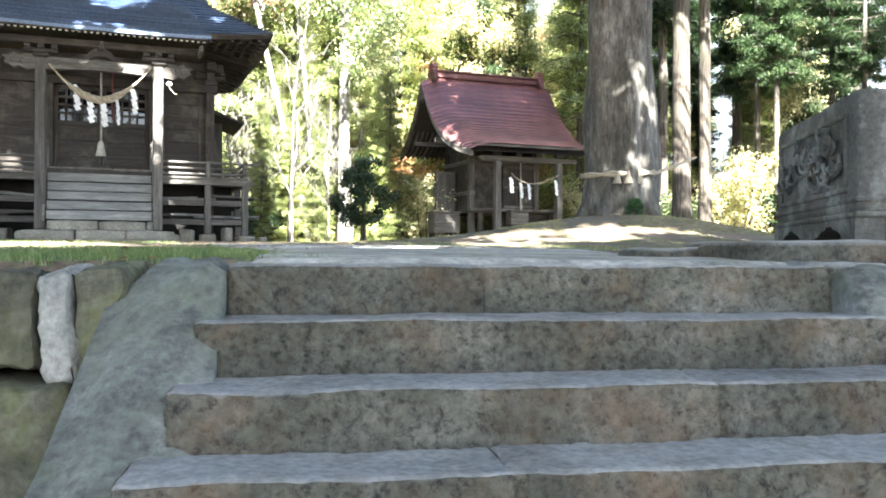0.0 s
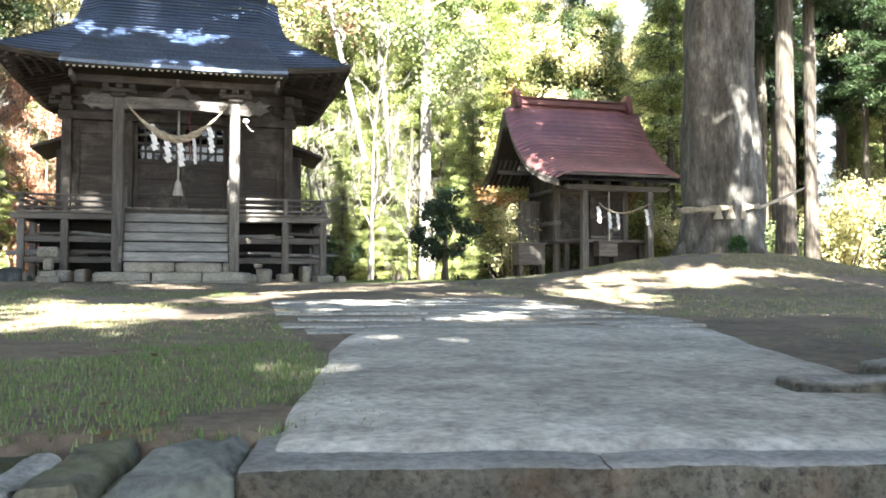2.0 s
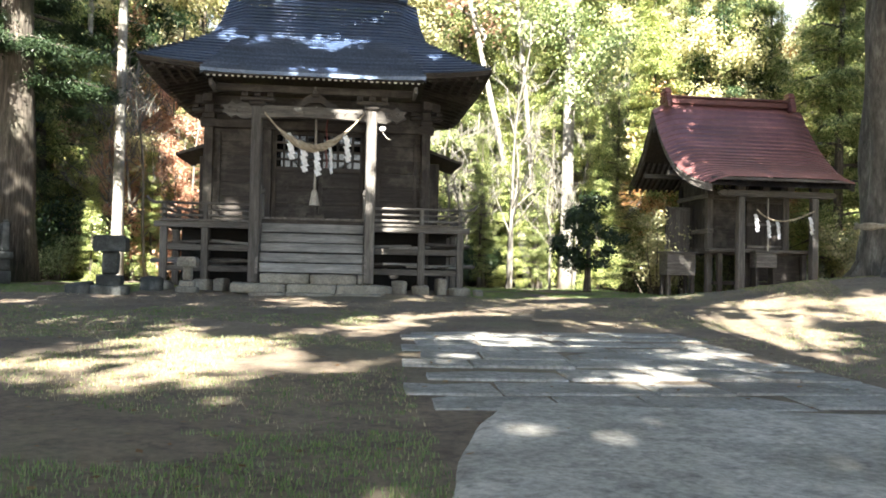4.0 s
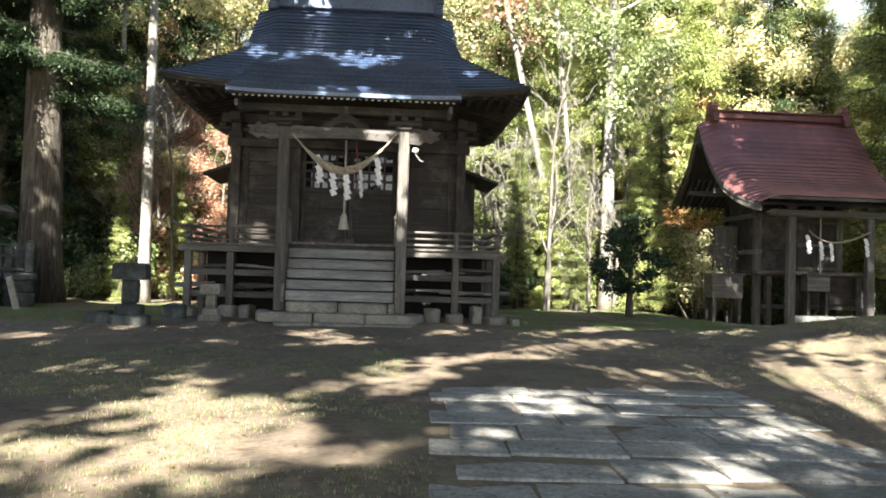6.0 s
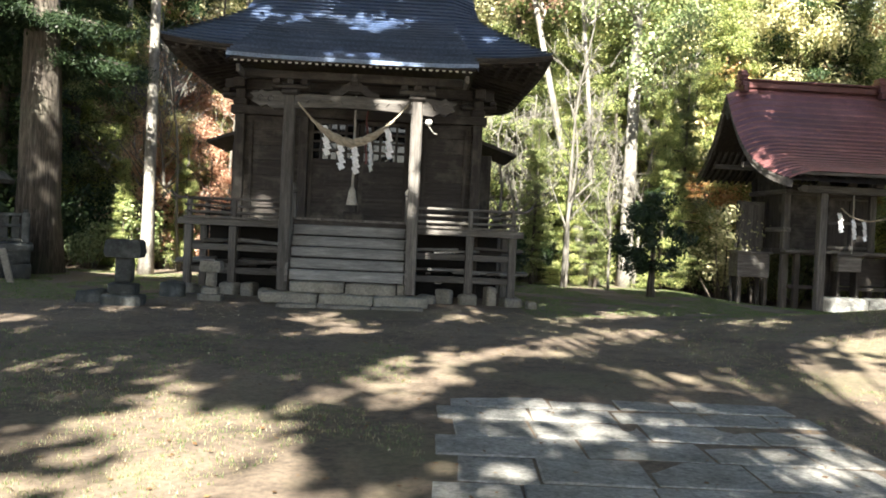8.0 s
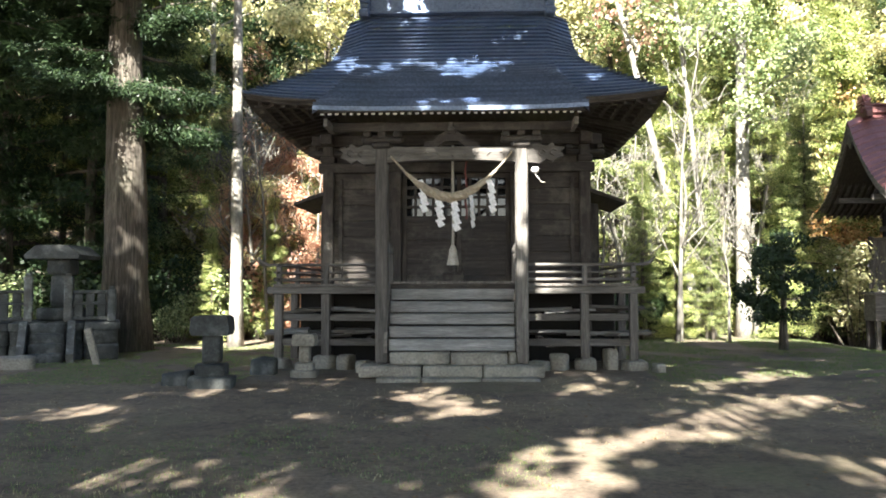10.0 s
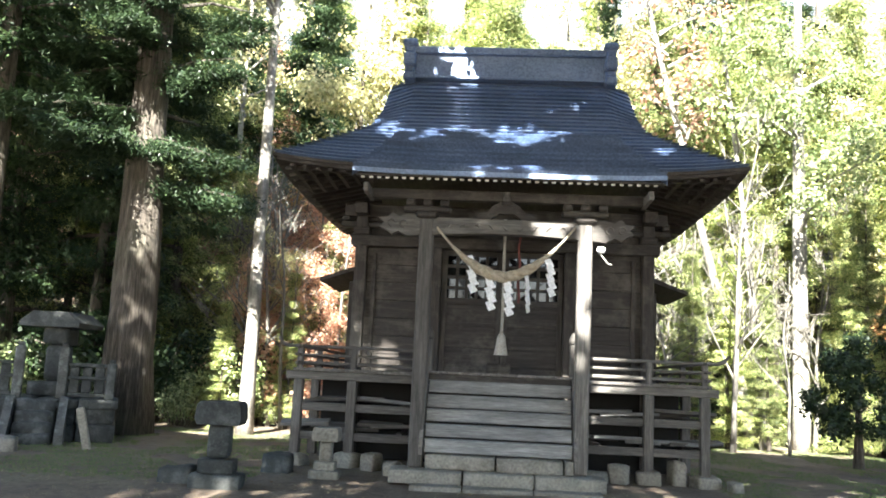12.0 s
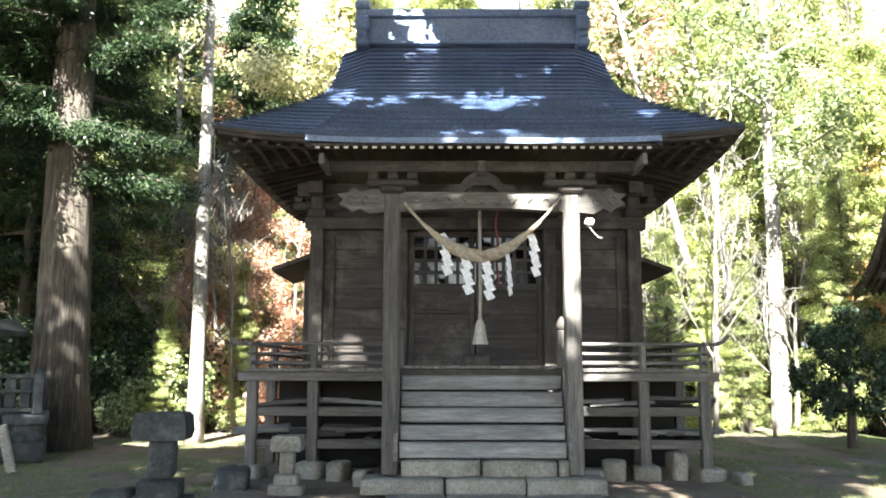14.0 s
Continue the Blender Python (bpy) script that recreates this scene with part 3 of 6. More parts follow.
for sx in (-1, 1):
    for i in range(15):
        s = Shape()
        d0, d1 = 1.28 * i / 15, 1.28 * (i + 1) / 15 + 0.02
        rows = []
        for d, up in ((d0 + 0.035, -0.008), (d0, 0.046), (d1, 0.0)):
            y0, y1 = EY + d, 2 * HY - EY - d
            rows.append([(sx * (EX - d), rear(y0 + (y1 - y0) * j / 20), EZ + prof(d) + up + 0.14 * abs(-1 + 2 * j / 20) ** 4 * max(0, 1 - d / 1.3)) for j in range(21)])
        s.grid(rows)
        part("roof_course", s, BLUE_ROOF, shrine)
    g = Shape().prism([(EY + 1.2, EZ + prof(1.2) - 0.05), (rear(2 * HY - EY - 1.2), EZ + prof(1.2) - 0.05), (HY, EZ + prof(HY - EY) - 0.3)], "x", sx * 1.60, sx * 1.64)
    part("gable_wall", g, DARK_UP, shrine)
# eave edge, soffit and rafters
def eave_z(x, y):
    dx, dy = EX - abs(x), min(y - EY, 2 * HY - EY - y)
    d = max(0.0, min(dx, dy))
    k = (abs(x) / EX) ** 4 if dy <= dx else abs((y - HY) / (HY - EY)) ** 4
    return EZ + prof(d) * 0.30 + 0.14 * k * max(0, 1 - d / 1.3)
rim = []
for x0, y0, x1, y1 in ((-EX, EY, EX, EY), (EX, EY, EX, 2 * HY - EY), (EX, 2 * HY - EY, -EX, 2 * HY - EY), (-EX, 2 * HY - EY, -EX, EY)):
    s = Shape()
    rows = []
    for j in range(25):
        t = j / 24
        x, y = x0 + (x1 - x0) * t, y0 + (y1 - y0) * t
        z = eave_z(x, y)
        inx, iny = x * (1 - 0.06), HY + (y - HY) * (1 - 0.06)
        mx, my = x * 0.985, rear(HY + (y - HY) * 0.985)
        rows.append([(x, rear(y), z + 0.005), (x, rear(y), z - 0.035), (mx, my, z - 0.04), (mx, my, z - 0.085), (inx, rear(iny), z - 0.09)])
    s.grid(rows)
    part("eave_board", s, DARK_X, shrine, "weathered layered eave edge")
s = Shape()
rows = []
for i in range(17):
    row = []
    for j in range(25):
        u, w = -1 + 2 * j / 24, -1 + 2 * i / 16
        x, y = u * EX * 0.97, HY + w * (HY - EY) * 0.97
        row.append((x, rear(y), eave_z(x, y) - 0.085))
    rows.append(row)
s.grid(rows)
part("soffit", s, DARK_Y, shrine, "dark boarded soffit")
for k in range(34):
    x = -3.0 + 6.0 * k / 33
    if abs(x) < 1.75:
        continue
    s = Shape()
    path = [(x, EY + 0.12 + 1.5 * t, eave_z(x, EY + 0.12 + 1.5 * t) - 0.092) for t in (0, 0.33, 0.66, 1)]
    s.grid([[(p[0] - 0.03, p[1], p[2]), (p[0] - 0.03, p[1], p[2] - 0.05), (p[0] + 0.03, p[1], p[2] - 0.05), (p[0] + 0.03, p[1], p[2])] for p in path])
    s.f.append((0, 1, 2, 3))
    part("rafter", s, DARK_Y, shrine)
for sx in (-1, 1):
    for k in range(18):
        y = EY + 0.3 + 4.6 * k / 17
        s = Shape()
        path = [(sx * (EX - 0.12 - 1.0 * t), y, eave_z(EX - 0.12 - 1.0 * t, y) - 0.092) for t in (0, 0.5, 1)]
        ry = rear(y)
        s.grid([[(p[0], ry - 0.03, p[2]), (p[0], ry - 0.03, p[2] - 0.05), (p[0], ry + 0.03, p[2] - 0.05), (p[0], ry + 0.03, p[2])] for p in path])
        s.f.append((0, 1, 2, 3))
        part("rafter", s, DARK_X, shrine)
# box ridge with stepped end caps
RZ = EZ + prof(HY - EY)
sb("ridge", -1.62, 1.62, HY - 0.15, HY + 0.15, RZ - 0.06, RZ + 0.38, BLUE_ROOF, 0.012)
sb("ridge_cap", -1.64, 1.64, HY - 0.22, HY + 0.22, RZ + 0.38, RZ + 0.50, BLUE_ROOF, 0.015)
sb("ridge_sill", -1.66, 1.66, HY - 0.24, HY + 0.24, RZ - 0.07, RZ - 0.02, BLUE_ROOF, 0.01)
for sx in (-1, 1):
    e = new("ridge_end")
    e.parent = shrine
    for z0, z1, w, d in ((-0.14, 0.00, 0.10, 0.36), (0.00, 0.12, 0.085, 0.31), (0.12, 0.36, 0.105, 0.34), (0.36, 0.48, 0.085, 0.29), (0.48, 0.60, 0.12, 0.32)):
        part("end_block", Shape().box(sx * 1.68 - w, sx * 1.68 + w, HY - d, HY + d, RZ + z0, RZ + z1, 0.03), BLUE_ROOF, e)

# porch roof
KX, KY, KZ = 1.90, -0.62, 3.85
def porch(y):
    t = (y - KY) / (1.76 - KY)
    return KZ + 1.19 * (0.88 * t + 0.12 * t * t)
n = 16
for i in range(n):
    s = Shape()
    y0, y1 = KY + (1.76 - KY) * i / n, KY + (1.76 - KY) * (i + 1) / n + 0.02
    s.grid([[((KX - 0.12 * (y - KY)) * (-1 + 2 * j / 12), y, porch(y) + up + 0.03 * abs(-1 + 2 * j / 12) ** 4) for j in range(13)] for y, up in ((y0 + 0.035, -0.008), (y0, 0.046), (y1, 0.0))])
    part("porch_roof_course", s, BLUE_ROOF, shrine, "blue-grey lapped sheet metal")
s = Shape()
for sx in (-1, 1):
    s.grid([[(sx * (KX - 0.12 * (y - KY)), y, porch(y) + 0.03 - k) for k in (0, 0.12)] for y in [KY + 0.2 * i for i in range(12)]])
s.grid([[(KX * (-1 + j / 6), KY, KZ + 0.03 * abs(-1 + j / 6) ** 4 + 0.004 - k) for j in range(13)] for k in (0, 0.06)])
part("porch_edge", s, BLUE_ROOF, shrine)
sb("porch_fascia", -KX + 0.04, KX - 0.04, KY + 0.03, KY + 0.06, KZ - 0.075, KZ - 0.045, DARK_X)
s = Shape()
s.grid([[((KX - 0.05 - 0.12 * 1.25 * i / 8) * u, KY + 0.05 + 1.25 * i / 8, porch(KY + 0.05 + 1.25 * i / 8) - 0.07) for u in (-1, 0, 1)] for i in range(9)])
part("porch_soffit", s, DARK_Y, shrine)
for k in range(36):
    x = -1.78 + 3.56 * k / 35
    s = Shape()
    path = [KY + 0.10 + 1.15 * t / 4 for t in range(5)]
    s.grid([[(x - 0.022, y, porch(y) - 0.075), (x - 0.022, y, porch(y) - 0.125), (x + 0.022, y, porch(y) - 0.125), (x + 0.022, y, porch(y) - 0.075)] for y in path])
    r = part("porch_rafter", s, DARK_Y, shrine)
    part("rafter_end", Shape().box(x - 0.024, x + 0.024, KY + 0.09, KY + 0.102, porch(KY + 0.1) - 0.135, porch(KY + 0.1) - 0.08, 0.002), RAFTER_END, shrine, "white painted rafter end")

# porch posts, rainbow beam, brackets
for sx in (-1, 1):
    p = sb("porch_post", sx * 1.0 - 0.09, sx * 1.0 + 0.09, -0.09, 0.09, 0.28, 3.37, WOOD_UP, 0.022)
    sb("post_cap", sx * 1.0 - 0.14, sx * 1.0 + 0.14, -0.14, 0.14, 3.36, 3.45, DARK_X, 0.03)
    sb("bracket_arm", sx * 1.0 - 0.30, sx * 1.0 + 0.30, -0.06, 0.06, 3.45, 3.53, DARK_X, 0.035)
    for k in (-0.22, 0, 0.22):
        sb("bracket_block", sx * 1.0 + k - 0.06, sx * 1.0 + k + 0.06, -0.075, 0.075, 3.53, 3.61, DARK_X, 0.018)
    # carved beam nose with scrolled outline
    o = [(1.08, 3.15), (1.25, 3.13), (1.36, 3.19), (1.44, 3.15), (1.52, 3.21), (1.60, 3.24), (1.55, 3.30), (1.62, 3.36), (1.50, 3.37), (1.44, 3.43), (1.36, 3.38), (1.24, 3.41), (1.08, 3.40)]
    s = Shape().prism([(sx * a, b) for a, b in o], "y", -0.07, 0.07)
    part("beam_nose", s, WOOD_X, shrine, "carved scrolled beam end")
    for a, b in ((1.30, 3.28), (1.46, 3.29)):
        s = Shape().tube([(sx * a + 0.045 * math.cos(q), -0.078, b + 0.045 * math.sin(q)) for q in [0.7 * k for k in range(8)]], 0.012, 6)
        part("scroll", s, WOOD_X, shrine)
    # curved tie from the post back to the hall
    s = Shape()
    s.grid([[(sx * 1.0 + w, y, 3.12 + 0.34 * math.sin(t * 1.5) + k) for w, k in ((-0.06, 0), (0.06, 0), (0.06, 0.2), (-0.06, 0.2), (-0.06, 0))] for t, y in [(i / 8, 0.09 + 1.95 * i / 8) for i in range(9)]])
    part("curved_tie", s, DARK_Y, shrine)
s = Shape()
rows = []
for j in range(21):
    x = -0.93 + 1.86 * j / 20
    arch = 0.045 * (1 - (x / 0.93) ** 2)
    rows.append([(x, -0.08, 3.15 + arch), (x, -0.085, 3.28 + arch * 0.6), (x, -0.07, 3.38), (x, 0.07, 3.38), (x, 0.08, 3.15 + arch), (x, -0.08, 3.15 + arch)])
s.grid(rows)
part("rainbow_beam", s, WOOD_X, shrine, "grey carved arched porch beam")
for k in range(9):
    x = -0.72 + 0.18 * k
    s = Shape().tube([(x + 0.07 * t, -0.088, 3.27 + 0.03 * math.sin(3.1 * t + k)) for t in [i / 5 - 0.5 for i in range(6)]], [0.006, 0.012, 0.014, 0.013, 0.01, 0.005], 6)
    part("carved_line", s, WOOD_X, shrine)
# frog-leg strut over the beam
o = [(-0.42, 3.38), (-0.36, 3.46), (-0.24, 3.47), (-0.18, 3.55), (-0.08, 3.61), (0.08, 3.61), (0.18, 3.55), (0.24, 3.47), (0.36, 3.46), (0.42, 3.38), (0.2, 3.38), (0.1, 3.46), (-0.1, 3.46), (-0.2, 3.38)]
part("frog_leg_strut", Shape().prism(o, "y", -0.05, 0.04), DARK_X, shrine, "carved frog-leg strut")
sb("strut_block", -0.07, 0.07, -0.08, 0.08, 3.56, 3.64, DARK_X, 0.02)
part("strut_knob", Shape().tube([(0, -0.10, 3.62), (0, -0.12, 3.67), (0, -0.12, 3.72)], [0.05, 0.035, 0.045], 8), WOOD_X, shrine)
sb("porch_purlin", -1.72, 1.72, -0.075, 0.075, 3.61, 3.74, DARK_X, 0.012)
for sx in (-1, 1):
    sb("purlin_end_strap", sx * 1.74 - 0.03, sx * 1.74 + 0.03, -0.5, 0.1, 3.60, 3.72, WOOD_X, 0.01)

# plank stairs and porch floor
for i in range(5):
    z1 = 0.46 + 0.178 * (i + 1)
    y = -0.10 + 0.095 * i
    sb("stair_riser", -0.90, 0.90, y, y + 0.035, z1 - 0.170 + 0.005 * (i % 3), z1 - 0.010, STAIR_WOOD, 0.012)
    sb("stair_tread", -0.91, 0.91, y + 0.037, y + 0.15, z1 - 0.042, z1 - 0.006 - 0.003 * (i % 2), STAIR_WOOD, 0.012)
for sx in (-1, 1):
    o = [(-0.16, 0.44), (0.05, 0.44), (0.50, 1.30), (0.50, 1.44), (0.30, 1.44), (-0.16, 0.60)]
    part("stair_stringer", Shape().prism(o, "x", sx * 0.915, sx * 0.96), WOOD_Y, shrine)
    sb("newel_post", sx * 0.93 - 0.05, sx * 0.93 + 0.05, 0.38, 0.48, 1.30, 1.86, WOOD_UP, 0.012)
    part("newel_knob", Shape().tube([(sx * 0.93, 0.43, 1.86), (sx * 0.93, 0.43, 1.89), (sx * 0.93, 0.43, 1.93), (sx * 0.93, 0.43, 1.97), (sx * 0.93, 0.43, 2.02)], [0.035, 0.06, 0.062, 0.045, 0.012], 10), WOOD_UP, shrine, smooth=True)
sb("sill_beam", -0.93, 0.93, 0.36, 0.46, 1.28, 1.415, DARK_X)
for k in range(8):
    x0 = -0.92 + 0.23 * k
    sb("porch_board", x0 + 0.003, x0 + 0.227, 0.34, WY0 - 0.13, 1.42, 1.455, WOOD_Y, 0.005)

# veranda round the hall
VX, VY = 2.78, 1.22
def veranda(sx):
    for k in range(9):
        x = 0.96 + (VX + 0.06 - 0.96) * k / 9
        a, b = sorted((sx * x, sx * (x + 0.225)))
        sb("deck_board", a + 0.002, b - 0.002, VY - 0.10, WY0 - 0.08 if x < 2.0 else WY1 + 0.6, DECK - 0.045, DECK - 0.004 + 0.004 * (k % 2), WOOD_Y, 0.005)
    a, b = sorted((sx * 0.96, sx * (VX + 0.18)))
    sb("deck_edge_beam", a, b, VY - 0.06, VY + 0.06, DECK - 0.16, DECK - 0.047, WOOD_X, 0.01)
    sb("deck_side_beam", sx * VX - 0.05, sx * VX + 0.05, VY + 0.06, WY1 + 0.6, DECK - 0.16, DECK - 0.047, WOOD_Y, 0.01)
    for x, y in ((2.03, VY), (VX, VY), (VX, 2.4), (VX, 3.6), (VX, WY1 + 0.5), (1.05, VY)):
        if x > 1.5:
            sb("deck_post", sx * x - 0.065, sx * x + 0.065, y - 0.065, y + 0.065, 0.16, DECK - 0.16, WOOD_UP, 0.012)
        else:
            sb("deck_post", sx * x - 0.05, sx * x + 0.05, y - 0.05, y + 0.05, 0.16, DECK - 0.16, DARK_UP, 0.012)
    for z in (0.90, 0.51):
        a, b = sorted((sx * 1.0, sx * (VX + 0.02)))
        sb("deck_rail", a, b, VY - 0.03, VY + 0.03, z - 0.055, z + 0.055, WOOD_X, 0.008)
        sb("deck_rail", sx * VX - 0.03, sx * VX + 0.03, VY, WY1 + 0.5, z - 0.05, z + 0.05, WOOD_Y, 0.008)
    # low balustrade
    for z, w in ((DECK + 0.07, 0.030), (DECK + 0.18, 0.022), (DECK + 0.30, 0.028)):
        a, b = sorted((sx * 1.08, sx * (VX + (0.20 if z > 1.7 else 0.08))))
        sb("balustrade_rail", a, b, VY - 0.025, VY + 0.025, z - w, z + w * 0.6, WOOD_X, 0.012)
        sb("balustrade_rail", sx * VX - 0.025, sx * VX + 0.025, VY - 0.2, WY1 + 0.5, z - w, z + w * 0.6, WOOD_Y, 0.012)
    for x, y in ((2.03, VY), (VX, VY), (VX, 2.6), (VX, 4.0)):
        sb("balustrade_post", sx * x - 0.04, sx * x + 0.04, y - 0.04, y + 0.04, DECK - 0.04, DECK + 0.28, WOOD_UP, 0.01)
    s = Shape().tube([(sx * (VX + 0.18), VY, DECK + 0.30), (sx * (VX + 0.26), VY, DECK + 0.33), (sx * (VX + 0.33), VY, DECK + 0.41)], [0.03, 0.028, 0.02], 7)
    part("rail_tip", s, WOOD_X, shrine)
for sx in (-1, 1):
    veranda(sx)
# dark backing added here paints the deep shade beneath the veranda
sb("under_floor_wall", -2.62, 2.62, WY0 + 0.0, WY0 + 0.03, 0.15, 1.3, SHADE_BLACK)

# old timber stored under the veranda
pl = random.Random(14)
for sx in (-1, 1):
    for k in range(9):
        stack = thing("stored_plank", "old grey plank stacked under the veranda", "plank", "stored planks", at=(sx * (1.3 + 0.18 * k), 1.62 + pl.uniform(-0.08, 0.2), 0.62 + 0.36 * (k % 2) + pl.uniform(-0.02, 0.06)), turn=pl.uniform(-9, 9))
        w = pl.uniform(0.24, 0.5)
        part("plank", Shape().box(-w, w, -0.10, 0.10, -0.02, 0.03, 0.006, pose(0, 0, 0, pl.uniform(-14, 14), pl.uniform(-5, 5), 0)), pl.choice((WOOD_X, STAIR_WOOD, WOOD_X)), stack)
    rack = thing("plank_rack", "rough timber rack holding planks under the veranda", "rack")
    for z in (0.545, 0.90):
        for x in (1.35, 2.1, 2.8):
            part("bearer", Shape().box(sx * x - 0.04, sx * x + 0.04, VY + 0.03, WY0, z, z + 0.05, 0.006), DARK_Y, rack)

# rear wings with lean-to roofs
for sx in (-1, 1):
    a, b = sorted((sx * 2.2, sx * 2.62))
    sb("wing_wall", a, b, 3.9, 5.4, 1.3, 2.95, DARK_UP)
    s = Shape().prism([(sx * 2.15, 3.24), (sx * 3.1, 2.92), (sx * 3.1, 2.98), (sx * 2.15, 3.32)], "y", 3.7, 5.7)
    part("wing_roof", s, DARK_Y, shrine, "small dark board lean-to roof")

# ---- rope, paper streamers, bell rope ----
rope = thing("sacred_straw_rope", "thick twisted straw rope slung between the porch posts", "rope")
pts = []
for i in range(41):
    t = -1 + 2 * i / 40
    pts.append(Vector((t * 0.86, -0.14, 3.24 - 0.60 * (1 - abs(t) ** 1.8) + 0.05 * (t > 0) * t)))
for k in range(3):
    s = Shape()
    path, rad = [], []
    for i, p in enumerate(pts):
        a = i * 0.55 + k * 2.094
        t = abs(-1 + 2 * i / 40)
        r = 0.014 + 0.042 * smooth_step(0.85, 0.25, t)
        path.append(p + Vector((0.25 * math.sin(a), math.cos(a), math.sin(a))) * r * 0.62)
        rad.append(r * 0.78)
    s.tube(path, rad, 8)
    part("rope_strand", s, STRAW, rope, smooth=True)

def streamer(x, z, turn, scale=1.0, y=-0.15, n=5, group="streamers on the rope"):
    st = thing("paper_streamer", "white zigzag folded paper streamer hanging from the rope", "paper streamer", group, at=(x, y, z), turn=turn)
    s = Shape()
    w, h = 0.050 * scale, 0.088 * scale
    cx = 0.0
    for i in range(n):
        zt = -i * h
        sh = 0.036 * scale
        a = [(cx - w, 0.012 * (i % 2), zt + 0.02), (cx + w * 0.6, 0.0, zt + 0.045 * scale), (cx + w + sh, 0.014, zt - h * 0.55), (cx - w + sh * 1.4, 0.004, zt - h * 0.98)]
        b = [(p[0], p[1] + 0.003, p[2]) for p in a]
        s.add(a + b, [(0, 1, 2, 3), (7, 6, 5, 4), (0, 4, 5, 1), (1, 5, 6, 2), (2, 6, 7, 3), (3, 7, 4, 0)])
        cx += sh * (0.75 if i % 2 == 0 else -0.25)
    part("folded_paper", s, PAPER, st)
    return st
for x, z, tn in ((-0.44, 2.86, 5), (-0.21, 2.65, -8), (0.02, 2.59, 4), (0.28, 2.64, 55), (0.54, 2.85, 20)):
    streamer(x, z, tn)

bell = thing("bell_rope", "pale bell rope with a frayed tassel in front of the doors", "rope")
part("cord", Shape().tube([(0, 0.55, 3.5), (0.0, 0.55, 2.9), (0.005, 0.55, 2.3), (0.0, 0.55, 1.98)], 0.02, 8), PALE_ROPE, bell, smooth=True)
part("tassel", Shape().tube([(0, 0.55, 2.00), (0, 0.55, 1.93), (0, 0.55, 1.84), (0, 0.55, 1.70)], [0.02, 0.055, 0.065, 0.09], 10, 0.25), PALE_ROPE, bell, "frayed hemp tassel")
cloth = thing("twisted_cord", "faded red and white twisted cord hanging by the bell rope", "cord")
part("cord", Shape().tube([(0.20 + 0.012 * math.sin(i * 1.3), 0.5, 3.4 - 0.085 * i) for i in range(13)], 0.016, 7), RED_CLOTH, cloth)
offer = thing("offering_box", "small reddish-brown wooden box before the doors", "box", at=(-0.02, 1.5, 1.457))
part("body", Shape().box(-0.17, 0.17, -0.12, 0.12, 0, 0.14, 0.008), DARK_X, offer)
for k in range(5):
    part("slat", Shape().box(-0.16, 0.16, -0.10 + 0.045 * k, -0.075 + 0.045 * k, 0.142, 0.155, 0.003), DARK_X, offer)
lamp = thing("porch_lamp", "small white lamp on a wire by the porch post", "lamp", at=(1.17, -0.12, 3.05))
part("bulb", Shape().tube([(0, 0, 0.02), (0.0, 0, 0.0), (0.035, 0, -0.03), (0.05, 0, -0.06)], [0.02, 0.05, 0.055, 0.02], 10), RAFTER_END, lamp, smooth=True)
part("wire", Shape().tube([(0.0, 0, -0.05), (0.05, 0, -0.12), (0.11, 0, -0.19), (0.16, 0, -0.2)], 0.008, 6), PALE_ROPE, lamp)

# ---- base stones ----
base = thing("base_stones", "rows of tan cut stones under the shrine porch", "stone step", kind="structure")
def stone_row(xs, y0, y1, z0, z1):
    for a, b in zip(xs, xs[1:]):
        s = Shape()
        lump(s, a + 0.006, b - 0.006, y0, y1, z0, z1, a * 5 + z0 * 9, 0.012, 6)
        part("base_stone", s, TUFF, base, smooth=True)
stone_row((-0.88, -0.02, 0.80, 0.92), -0.16, 0.2, 0.27, 0.45)
stone_row((-1.30, -0.41, 0.44, 1.30), -0.34, 0.22, 0.10, 0.275)
stone_row((-1.02, -0.40, 0.42, 1.22), -0.62, -0.28, 0.02, 0.13)
s = Shape()
for i, (x, y, w, h) in enumerate(((2.03, 1.2, 0.34, 0.26), (1.62, 1.05, 0.26, 0.24), (2.42, 1.3, 0.17, 0.32), (2.78, 1.2, 0.36, 0.24), (3.1, 0.9, 0.15, 0.12), (-2.03, 1.2, 0.3, 0.28), (-1.68, 1.0, 0.2, 0.22), (-2.78, 1.2, 0.34, 0.24), (1.3, 0.9, 0.3, 0.14), (-1.35, 0.6, 0.2, 0.16))):
    g = court(x, y)
    st = thing("footing_stone", "rough tan footing stone under the veranda", "stone", "footing stones", at=(x, y, g), turn=rnd.uniform(-20, 20))
    s = Shape()
    lump(s, -w / 2, w / 2, -0.15, 0.15, -0.05, h - 0.08 if abs(abs(x) - 2.03) < 0.1 or abs(abs(x) - 2.78) < 0.05 else h, i + 0.5, 0.03, 5)
    part("stone", s, TUFF, st, smooth=True)

# ---- small red-roofed shrine ----
RED_M = pose(11.3, 7.3, -0.20, 0, 0, 1)      # origin at the foot of the front post; x along the front, y to the back
red = thing("red_roof_shrine", "small weathered wooden shrine with a curved red metal roof", "shrine")
red.matrix_world = RED_M
def rb(name, x0, x1, y0, y1, z0, z1, mat=DARK_X, c=0.008, label=""):
    return part(name, Shape().box(x0, x1, y0, y1, z0, z1, c), mat, red, label)
for x in (0.0, 2.15):
    rb("porch_post", x - 0.10, x + 0.10, -0.10, 0.10, 0.0, 2.98, WOOD_UP, 0.018)
rb("porch_beam", -0.42, 2.57, -0.08, 0.08, 2.98, 3.16, WOOD_X, 0.02)
